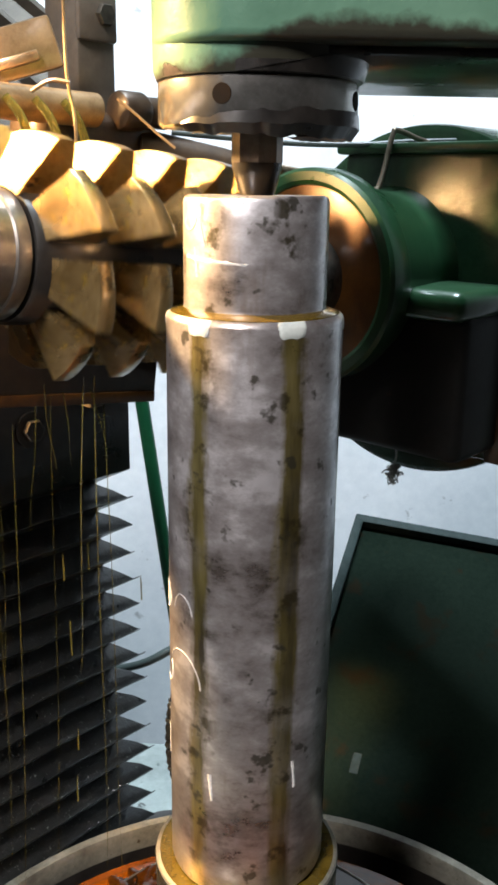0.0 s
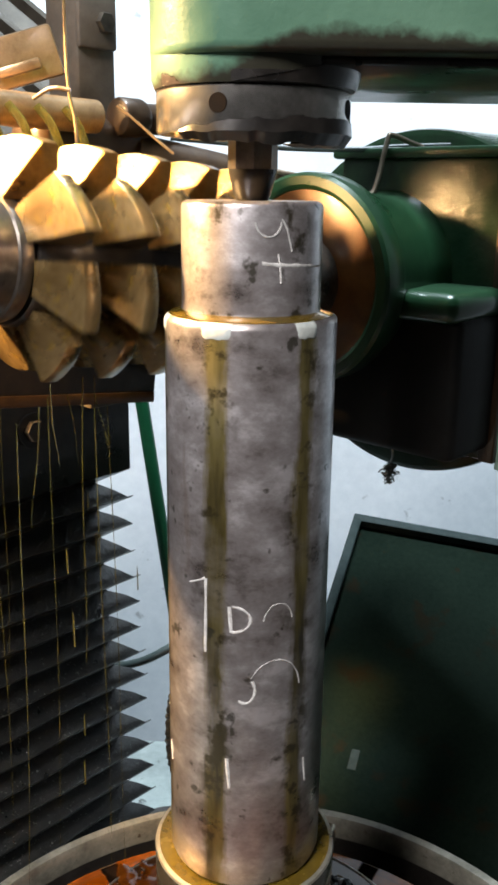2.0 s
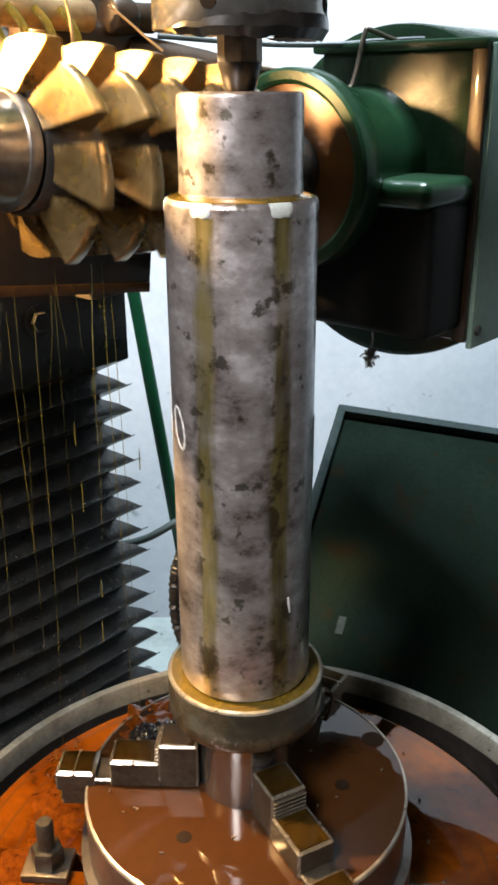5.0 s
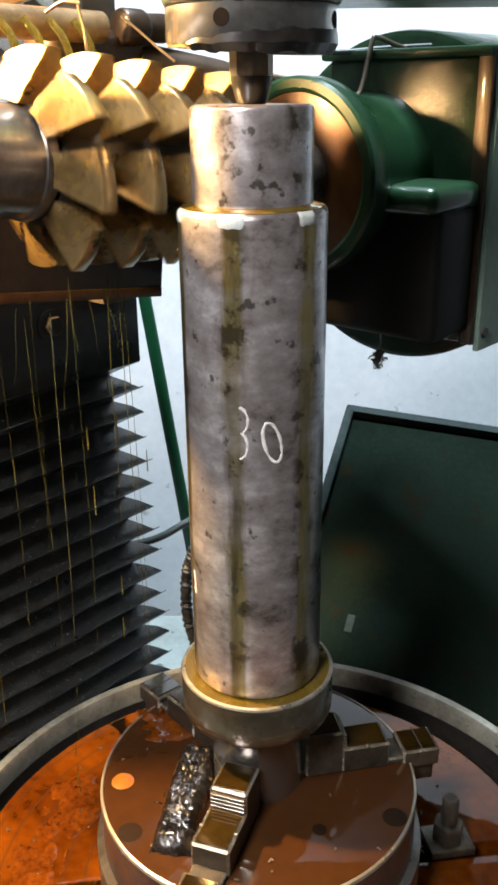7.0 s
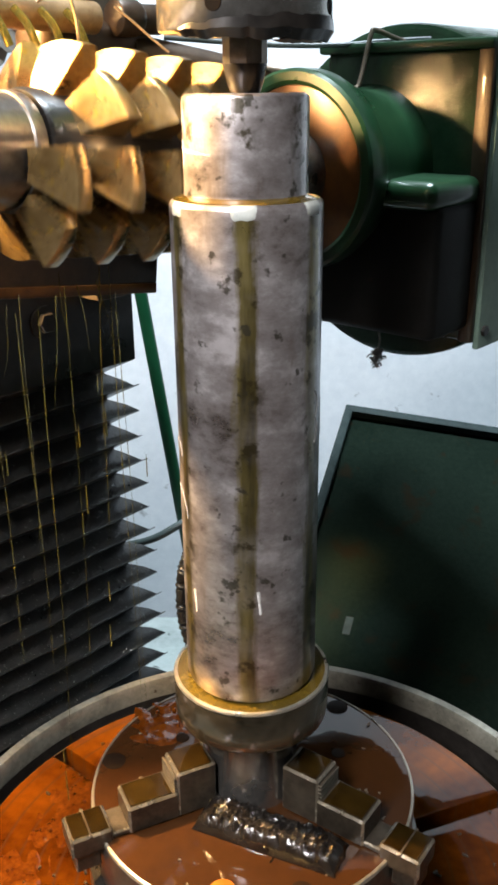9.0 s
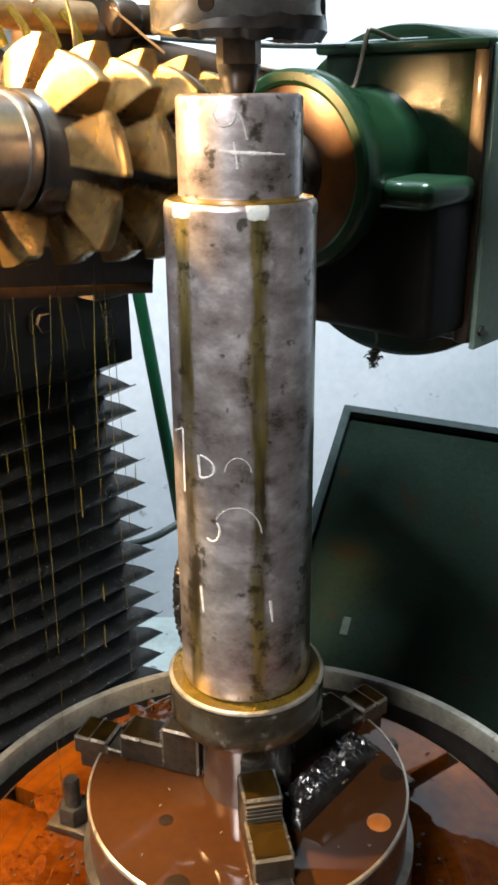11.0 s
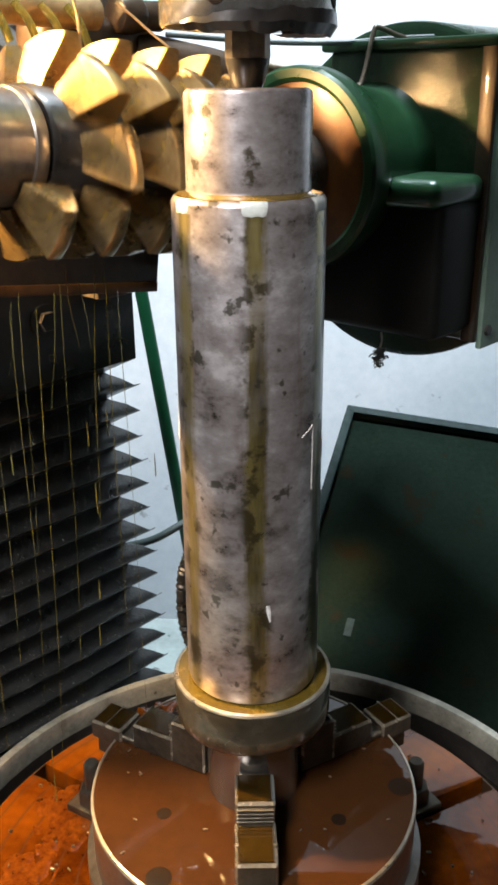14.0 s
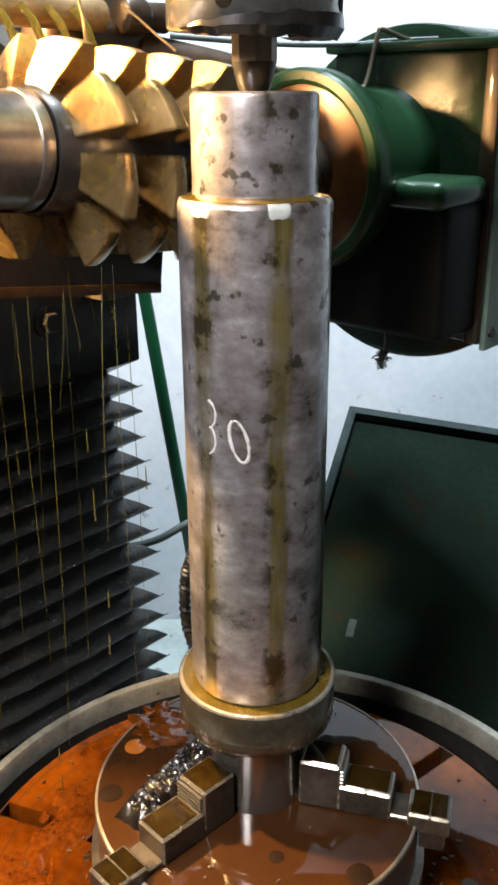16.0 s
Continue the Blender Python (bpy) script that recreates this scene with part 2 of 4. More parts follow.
# worn edge steel, lightened further to paint in the wet highlight
JAW_EDGE_GLINT = surface("worn_jaw_edge_glint", (0.12, 0.102, 0.072), (0.33, 0.29, 0.22), (0.16, 0.34), 0.6, 60, 160, 0.1, 0.6)
ORANGE_PLUG = surface("orange_plug", (0.30, 0.080, 0.006), (0.46, 0.135, 0.012), (0.3, 0.4), 0, 30, 90, 0.1, 0.5)
SWARF = surface("black_swarf", (0.004, 0.003, 0.003), (0.018, 0.015, 0.012), (0.10, 0.34), 0.15, 60, 220, 0.5, 0.6)
CHIP = surface("bright_chips", (0.03, 0.022, 0.012), (0.16, 0.12, 0.07), (0.2, 0.35), 0.9, 60, 220, 0.2)
RIM_GREY = surface("worn_grey_rim", (0.085, 0.080, 0.062), (0.22, 0.208, 0.165), (0.35, 0.55), 0.2, 18, 120, 0.2, 0.2, (0.05, 0.035, 0.015), 0.64)
BED_GREY = surface("grey_green_bed", (0.14, 0.165, 0.155), (0.26, 0.295, 0.28), (0.25, 0.5), 0, 9, 90, 0.1, 0.3, (0.02, 0.02, 0.02), 0.62)
RUBBER = surface("black_rubber", (0.0035, 0.0040, 0.0040), (0.014, 0.0150, 0.0145), (0.26, 0.50), 0, 62, 260, 0.9, 0.5, (0.16, 0.17, 0.16), 0.63, wavy_coat=True)
# pale grey paints the glint of each droplet
BEAD = surface("wet_bead_glints", (0.10, 0.105, 0.10), (0.24, 0.25, 0.24), (0.10, 0.22), 0.3, 60, 200, 0.0, 0.6)
RUBBER.node_tree.nodes["Principled BSDF"].inputs["Specular IOR Level"].default_value = 0.36
HOSE = surface("dark_hose", (0.02, 0.03, 0.028), (0.05, 0.065, 0.06), (0.4, 0.6), 0, 20, 90, 0.1)
WIRE = surface("rusty_wire", (0.10, 0.075, 0.05), (0.26, 0.21, 0.16), (0.3, 0.5), 0.6, 40, 150, 0.1)
WALL = surface("whitewashed_wall", (0.66, 0.70, 0.73), (0.80, 0.83, 0.85), (0.8, 0.95), 0, 3.4, 45, 0.35, 0, (0.42, 0.44, 0.45), 0.655)
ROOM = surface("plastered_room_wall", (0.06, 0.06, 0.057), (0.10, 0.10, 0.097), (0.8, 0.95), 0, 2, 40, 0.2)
# unseen wall above the whitewash, near-black so the oil films reflect nothing bright
UNSEEN_DARK = surface("dark_unseen_wall", (0.008, 0.008, 0.008), (0.022, 0.022, 0.021), (0.8, 0.95), 0, 2, 40, 0.2)
FLOOR = surface("oily_concrete", (0.04, 0.04, 0.037), (0.10, 0.097, 0.09), (0.5, 0.8), 0, 3, 60, 0.2)
SHEET = surface("corrugated_sheet", (0.035, 0.029, 0.021), (0.080, 0.067, 0.050), (0.35, 0.55), 0.4, 4, 60, 0.1)
PIPE = surface("brass_brown_pipe", (0.20, 0.115, 0.050), (0.46, 0.30, 0.15), (0.25, 0.4), 0.5, 20, 120, 0.15, 0.5)
HUB_PLATE = surface("amber_oily_plate", (0.065, 0.023, 0.0035), (0.16, 0.060, 0.010), (0.3, 0.45), 0.2, 14, 90, 0.25, 0.4)
RAG = surface("grey_lint", (0.22, 0.22, 0.20), (0.48, 0.47, 0.44), (0.8, 0.95), 0, 90, 300, 0.4)
NUT = surface("dull_bolt_steel", (0.028, 0.024, 0.018), (0.090, 0.080, 0.062), (0.28, 0.45), 0.6, 40, 150, 0.1, 0.4)
LAMP_SHADE = surface("lamp_shade_enamel", (0.05, 0.07, 0.06), (0.09, 0.11, 0.10), (0.3, 0.4), 0, 20, 90, 0.05)


def arm_paint():
    """Pale green enamel, chipped to a grey-pink undercoat along the lower edge."""
    m, nt, links, bsdf = nodes_of("chipped_pale_green_enamel")
    tc = nt.new("ShaderNodeTexCoord")
    obj = tc.outputs["Object"]
    sep = nt.new("ShaderNodeSeparateXYZ")
    links.new(obj, sep.inputs[0])
    n1 = noise_node(nt, links, obj, 14, 4, 0.6)
    n2 = noise_node(nt, links, obj, 34, 5, 0.6)
    green = ramp(nt, links, n1, [(0.3, (0.075, 0.16, 0.105)), (0.7, (0.14, 0.255, 0.175))])
    low = nt.new("ShaderNodeMapRange")
    low.inputs["From Min"].default_value, low.inputs["From Max"].default_value = 0.582, 0.614
    low.inputs["To Min"].default_value, low.inputs["To Max"].default_value = 0.10, -0.16
    links.new(sep.outputs["Z"], low.inputs["Value"])
    chips = ramp(nt, links, math_node(nt, links, "ADD", n2, low.outputs[0]), [(0.655, (0, 0, 0)), (0.68, (1, 1, 1))])
    colour = mix(nt, links, chips, green, (0.27, 0.225, 0.22))
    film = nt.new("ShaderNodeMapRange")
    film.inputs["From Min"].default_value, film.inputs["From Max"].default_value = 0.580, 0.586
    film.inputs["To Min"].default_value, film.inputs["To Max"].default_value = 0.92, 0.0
    # the dark brown band reaches higher towards +x
    band_rise = nt.new("ShaderNodeMapRange")
    band_rise.inputs["From Min"].default_value, band_rise.inputs["From Max"].default_value = -0.035, 0.020
    band_rise.inputs["To Min"].default_value, band_rise.inputs["To Max"].default_value = 0.015, -0.002
    links.new(sep.outputs["X"], band_rise.inputs["Value"])
    links.new(math_node(nt, links, "ADD", math_node(nt, links, "ADD", sep.outputs["Z"], band_rise.outputs[0]), math_node(nt, links, "MULTIPLY_ADD", n2, -0.030, 0.0)), film.inputs["Value"])
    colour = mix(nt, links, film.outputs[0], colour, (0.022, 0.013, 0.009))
    links.new(colour, bsdf.inputs["Base Color"])
    bsdf.inputs["Roughness"].default_value = 0.33
    bsdf.inputs["Coat Weight"].default_value = 0.3
    b = nt.new("ShaderNodeBump")
    b.inputs["Strength"].default_value, b.inputs["Distance"].default_value = 0.35, 0.003
    links.new(math_node(nt, links, "SUBTRACT", n2, chips), b.inputs["Height"])
    links.new(b.outputs[0], bsdf.inputs["Normal"])
    return m


ARM_PAINT = arm_paint()


def oil_glass():
    m, nt, links, bsdf = nodes_of("yellow_cutting_oil")
    bsdf.inputs["Base Color"].default_value = (0.50, 0.37, 0.07, 1)
    bsdf.inputs["Roughness"].default_value = 0.10
    bsdf.inputs["Transmission Weight"].default_value = 0.75
    bsdf.inputs["IOR"].default_value = 1.45
    return m


OIL = oil_glass()


def bulb_glow():
    m, nt, links, bsdf = nodes_of("lamp_bulb_glow")
    bsdf.inputs["Base Color"].default_value = (1, 0.9, 0.7, 1)
    bsdf.inputs["Emission Color"].default_value = (1, 0.62, 0.25, 1)
    bsdf.inputs["Emission Strength"].default_value = 30
    return m


BULB = bulb_glow()
SPLASH_OIL = surface("splashing_amber_oil", (0.040, 0.0085, 0.001), (0.125, 0.032, 0.003), (0.03, 0.07), 0, 40, 160, 0.05)

# ---- shape helpers ----
SQ = math.sqrt(0.5)
TILT = radians(-5.0)
HOB_C = Vector((-0.100, 0.100, 0.480))
# hob frame: x along the spindle (away and to the right), y away from the workpiece, z up
FRAME = Matrix.Translation(HOB_C) @ Matrix.Rotation(radians(45), 4, "Z") @ Matrix.Rotation(-TILT, 4, "Y")
FLAT = Matrix.Translation((0, 0, 0)) @ Matrix.Rotation(radians(45), 4, "Z")  # column frame: x = a, y = away


def smooth(me, angle=35):
    for p in me.polygons:
        p.use_smooth = True
    me.set_sharp_from_angle(angle=radians(angle))


def finish(bm, name, material, soft=True):
    bmesh.ops.recalc_face_normals(bm, faces=bm.faces)
    me = bpy.data.meshes.new(name)
    bm.to_mesh(me)
    bm.free()
    for mt in (material if isinstance(material, (list, tuple)) else [material]):
        me.materials.append(mt)
    if soft:
        smooth(me)
    return me


def part(name, bm, material, parent=None, label=""):
    ob = new(name, finish(bm, name, material))
    if parent is not None:
        ob.parent = parent
    return tagged(ob, label)


def thing(name, label, category, m=None, kind="", group=""):
    ob = new(name)
    ob.empty_display_size = 0.02
    if m is not None:
        ob.matrix_basis = m
    return tagged(ob, label, category, group, kind)


def lathe(profile, seg=96, m=None, bm=None, a0=0.0, a1=2 * math.pi):
    """Turned body about z from (radius, height) pairs."""
    bm = bm or bmesh.new()
    full = abs(a1 - a0 - 2 * math.pi) < 1e-6
    cols = []
    for i in range(seg if full else seg + 1):
        a = a0 + (a1 - a0) * i / seg
        cols.append([bm.verts.new((r * math.cos(a), r * math.sin(a), z)) for r, z in profile])
    for i in range(seg):
        c, d = cols[i], cols[(i + 1) % len(cols)]
        for j in range(len(profile) - 1):
            bm.faces.new((c[j], d[j], d[j + 1], c[j + 1]))
    bmesh.ops.remove_doubles(bm, verts=bm.verts, dist=1e-6)
    if m is not None:
        bm.transform(m)
    return bm


def block(x0, x1, y0, y1, z0, z1, bevel=0.0, m=None, bm=None, seg=2):
    b = bmesh.new()
    bmesh.ops.create_cube(b, size=1)
    b.transform(Matrix.Translation(((x0 + x1) / 2, (y0 + y1) / 2, (z0 + z1) / 2)) @ Matrix.Diagonal((x1 - x0, y1 - y0, z1 - z0, 1)))
    if bevel:
        bmesh.ops.bevel(b, geom=b.edges[:], offset=bevel, segments=seg, affect="EDGES", profile=0.5)
    if m is not None:
        b.transform(m)
    if bm is None:
        return b
    me = bpy.data.meshes.new("tmp")
    b.to_mesh(me)
    b.free()
    bm.from_mesh(me)
    bpy.data.meshes.remove(me)
    return bm


def tube(points, r, seg=10, bm=None, taper=None):
    """A round bar along a line of points."""
    bm = bm or bmesh.new()
    pts = [Vector(p) for p in points]
    rings = []
    side = None
    for i, p in enumerate(pts):
        d = (pts[min(i + 1, len(pts) - 1)] - pts[max(i - 1, 0)]).normalized()
        if side is None:
            side = d.orthogonal().normalized()
        side = (side - d * side.dot(d)).normalized()
        up = d.cross(side)
        rr = r * (taper(i / (len(pts) - 1)) if taper else 1)
        rings.append([bm.verts.new(p + rr * (math.cos(2 * math.pi * k / seg) * side + math.sin(2 * math.pi * k / seg) * up)) for k in range(seg)])
    for a, b in zip(rings, rings[1:]):
        for k in range(seg):
            bm.faces.new((a[k], a[(k + 1) % seg], b[(k + 1) % seg], b[k]))
    bm.faces.new(rings[0])
    bm.faces.new(rings[-1][::-1])
    return bm


def curve_points(ctrl, n=8):
    """A smooth line through the control points."""
    c = [Vector(p) for p in ctrl]
    c = [2 * c[0] - c[1], *c, 2 * c[-1] - c[-2]]
    out = []
    for i in range(1, len(c) - 2):
        for k in range(n):
            t = k / n
            p0, p1, p2, p3 = c[i - 1:i + 3]
            out.append(0.5 * (2 * p1 + (p2 - p0) * t + (2 * p0 - 5 * p1 + 4 * p2 - p3) * t * t + (3 * p1 - p0 - 3 * p2 + p3) * t ** 3))
    return out + [c[-2]]


def hexagon(r, h, m, bm=None):
    return lathe([(0, 0), (r * 0.94, 0), (r, h * 0.08), (r, h * 0.85), (r * 0.9, h), (0, h)], 6, m, bm)


# ---- the room ----
def room():
    tagged(part("floor", block(-3, 3, -3.2, 1.5, -1.0, -0.9), FLOOR), "oil-darkened grey concrete workshop floor", "floor", kind="structure")
    tagged(part("wall_back", block(-3, 3, 1.35, 1.5, -0.9, 0.97), WALL), "whitewashed plaster wall with grey scuffs", "wall", kind="structure")
    tagged(part("wall_back_upper", block(-3, 3, 1.35, 1.5, 0.97, 4.5), UNSEEN_DARK), "unseen upper wall, kept dark against reflections in the oil", "wall", kind="structure")
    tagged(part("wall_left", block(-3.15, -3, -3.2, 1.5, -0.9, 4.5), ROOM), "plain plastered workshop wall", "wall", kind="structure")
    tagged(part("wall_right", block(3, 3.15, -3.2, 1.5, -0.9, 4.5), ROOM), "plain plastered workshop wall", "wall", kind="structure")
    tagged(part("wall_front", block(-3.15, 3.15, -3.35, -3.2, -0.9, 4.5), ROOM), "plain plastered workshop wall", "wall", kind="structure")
    tagged(part("ceiling", block(-3.15, 3.15, -3.35, 1.5, 4.5, 4.6), ROOM), "plain grey workshop ceiling", "ceiling", kind="structure")


# ---- workpiece ----
PATCH_ANGLE = -69.0


def stroke(points, width, r, bm):
    """A thin raised line on a cylinder of radius r through (degrees, height) points."""
    n = len(points)
    rows_ = []
    for i, (a, z) in enumerate(points):
        a0, z0 = points[max(i - 1, 0)]
        a1, z1 = points[min(i + 1, n - 1)]
        dx, dz = radians(a1 - a0) * r, z1 - z0
        ln = math.hypot(dx, dz) or 1
        w = width * (0.55 + 0.6 * noise.random()) / 2
        ox, oz = -dz / ln * w, dx / ln * w
        row = []
        for s in (-1, -0.5, 0.5, 1):
            aa, zz = radians(a) + s * ox / r, z + s * oz
            lift = r + (0.00040 if abs(s) < 1 else 0.00002)
            row.append(bm.verts.new((lift * math.cos(aa), lift * math.sin(aa), zz)))
        rows_.append(row)
    for p, q in zip(rows_, rows_[1:]):
        for k in range(3):
            bm.faces.new((p[k], p[k + 1], q[k + 1], q[k]))
    return bm


def arc(ca, cz, ra, rz, a0, a1, n=14, lean=0.0):
    out = []
    for i in range(n + 1):
        t = radians(a0 + (a1 - a0) * i / n)
        z = rz * math.sin(t)
        out.append((ca + ra * math.cos(t) - lean * z, cz + z))
    return out


def workpiece():
    w = thing("gear_shaft_blank", "oily turned steel shaft blank with chalk marks, upright between centres", "shaft")
    part("shaft_body", lathe([(0, 0.1008), (0.0465, 0.1008), (0.0490, 0.1020), (0.05, 0.105), (0.05, 0.4565), (0.0494, 0.4585), (0.0475, 0.4605), (0.041, 0.4612)], 128), STEEL, w)
    part("shaft_journal", lathe([(0.0412, 0.4608), (0.0404, 0.4625), (0.04, 0.465), (0.04, 0.5195), (0.0393, 0.5215), (0.0372, 0.523), (0.009, 0.523), (0.004, 0.516), (0, 0.516)], 128), STEEL, w, "smaller turned journal with a centre hole")
    part("oil_pool", lathe([(0.0401, 0.4612), (0.0401, 0.4632), (0.0425, 0.4622), (0.0462, 0.4614), (0.0475, 0.4607)], 96), RIM_OIL, w, "golden oil lying on the shoulder")
    for k in range(6):
        bm = bmesh.new()
        mid, wide = radians(PATCH_ANGLE + 60 * k), radians(9.6 + 1.2 * math.sin(k * 2.1))
        prof = [(0.0477, 0.4606), (0.0496, 0.4588), (0.0502, 0.4570), (0.0503, 0.4545), (0.0503, 0.4528), (0.05005, 0.4520)]
        cols = []
        for i in range(11):
            s = -1 + i / 5
            col = []
            for j, (r, z) in enumerate(prof):
                tight = 1.0 if j < 3 else (0.95 if j == 3 else (0.86 if j == 4 else 0.78))
                jag = 0.00035 * math.sin(5.1 * i + 3 * k) if j > 3 else 0
                a = mid + s * wide * tight
                rr = r + (0.0001 if 0 < i < 10 else -0.0004)
                col.append(bm.verts.new((rr * math.cos(a), rr * math.sin(a), z + jag)))
            cols.append(col)
        for c, d in zip(cols, cols[1:]):
            for j in range(len(prof) - 1):
                bm.faces.new((c[j], d[j], d[j + 1], c[j + 1]))
        part("paint_mark", bm, PAINT_MARK, w, "white painted tooth mark")
    R = 0.05
    digit = bmesh.new()
    stroke(arc(354.5, 0.3265, 7.5, 0.0095, 85, -75), 0.0022, R, digit)
    stroke(arc(355.0, 0.3085, 6.5, 0.0095, 75, -85), 0.0022, R, digit)
    part("chalk_digit", digit, CHALK, w, "chalked figure three")
    digit = bmesh.new()
    stroke(arc(21.0, 0.3105, 6.8, 0.0145, 0, 360, 24, 240), 0.0024, R, digit)
    part("chalk_digit", digit, CHALK, w, "chalked figure nought")
    digit = bmesh.new()
    stroke([(150, 0.3068), (154, 0.3085), (159, 0.3105), (163.8, 0.3128)], 0.0018, R, digit)
    stroke([(163.8, 0.3128), (163.9, 0.300), (163.7, 0.285), (163.4, 0.2655)], 0.0024, R, digit)
    part("chalk_digit", digit, CHALK, w, "chalked figure one")
    digit = bmesh.new()
    stroke([(181, 0.2975), (181.6, 0.289), (182.2, 0.2808)], 0.0022, R, digit)
    stroke(arc(182.5, 0.2892, 12.8, 0.0082, 88, -88), 0.0020, R, digit)
    part("chalk_letter", digit, CHALK, w, "chalked letter D")
    digit = bmesh.new()
    stroke(arc(214.5, 0.286, 10.5, 0.0125, 170, 10), 0.0013, R, digit)
    part("chalk_scrawl", digit, CHALK_FAINT, w, "faint looping chalk scrawl")
    digit = bmesh.new()
    stroke(arc(213, 0.2405, 19.5, 0.0215, 150, 5), 0.0014, R, digit)
    part("chalk_scrawl", digit, CHALK_FAINT, w, "faint looping chalk scrawl")
    digit = bmesh.new()
    stroke(arc(191.5, 0.243, 7.3, 0.0085, 50, -125), 0.0020, R, digit)
    part("chalk_scrawl", digit, CHALK, w, "faint looping chalk scrawl")
    for a, z0, z1 in ((180.5, 0.196, 0.175), (240.5, 0.188, 0.170), (300.5, 0.197, 0.178), (121, 0.186, 0.172)):
        b = bmesh.new()
        stroke([(a - 1.0, z0), (a, (z0 + z1) / 2), (a + 1.0, z1)], 0.0028, R, b)
        part("chalk_tick", b, CHALK, w)
    b = bmesh.new()
    stroke([(201, 0.4915), (215, 0.4905), (230, 0.4900), (245, 0.4893), (261, 0.4885)], 0.0026, 0.04, b)
    stroke([(213.7, 0.4965), (215.5, 0.489), (216.5, 0.481)], 0.0016, 0.04, b)
    part("chalk_cross", b, CHALK, w, "chalk cross on the journal")
    b = bmesh.new()
    stroke(arc(206, 0.5125, 10, 0.0075, 180, 360), 0.0015, 0.04, b)
    part("chalk_scrawl", b, CHALK_FAINT, w)
    b = bmesh.new()
    stroke([(216.5, 0.5145), (221, 0.509), (225.6, 0.4975)], 0.0015, 0.04, b)
    part("chalk_scrawl", b, CHALK_FAINT, w)
    return w


def support_ring():
    s = thing("support_mandrel", "oily steel mandrel with a wide collar, gripped in the chuck", "mandrel")
    part("collar", lathe([(0.0, 0.0555), (0.0425, 0.0555), (0.0550, 0.0600), (0.0598, 0.0638), (0.0608, 0.0665), (0.061, 0.070), (0.061, 0.0985), (0.0600, 0.1002)], 112), RING_STEEL, s, "stained steel collar")
    part("collar_edge", lathe([(0.0609, 0.0980), (0.0613, 0.0988), (0.0606, 0.1003), (0.0582, 0.1008)], 112), BRIGHT_EDGE, s, "bright worn edge")
    part("collar_top", lathe([(0.0584, 0.1006), (0.054, 0.1004), (0.040, 0.1004)], 112), RIM_OIL, s, "golden oil film on the collar")
    part("stub", lathe([(0.0, -0.0118), (0.0372, -0.0118), (0.0372, 0.051), (0.0385, 0.0545), (0.042, 0.0560)], 96), STUB_STEEL, s, "bright turned stub")
    return s


JAW_ANGLE = 108.2


def jaw_piece(x0, x1, half, z0, z1, bevel):
    """One block of a jaw, its worn bevels coloured brighter for wet highlights."""
    bm = block(x0, x1, -half, half, z0, z1, bevel, None, None, 1)
    bm.normal_update()
    for f in bm.faces:
        if max(abs(c) for c in f.normal) < 0.95:
            f.material_index = 1
    return finish(bm, "jaw_piece", [JAW_STEEL, JAW_EDGE_GLINT])


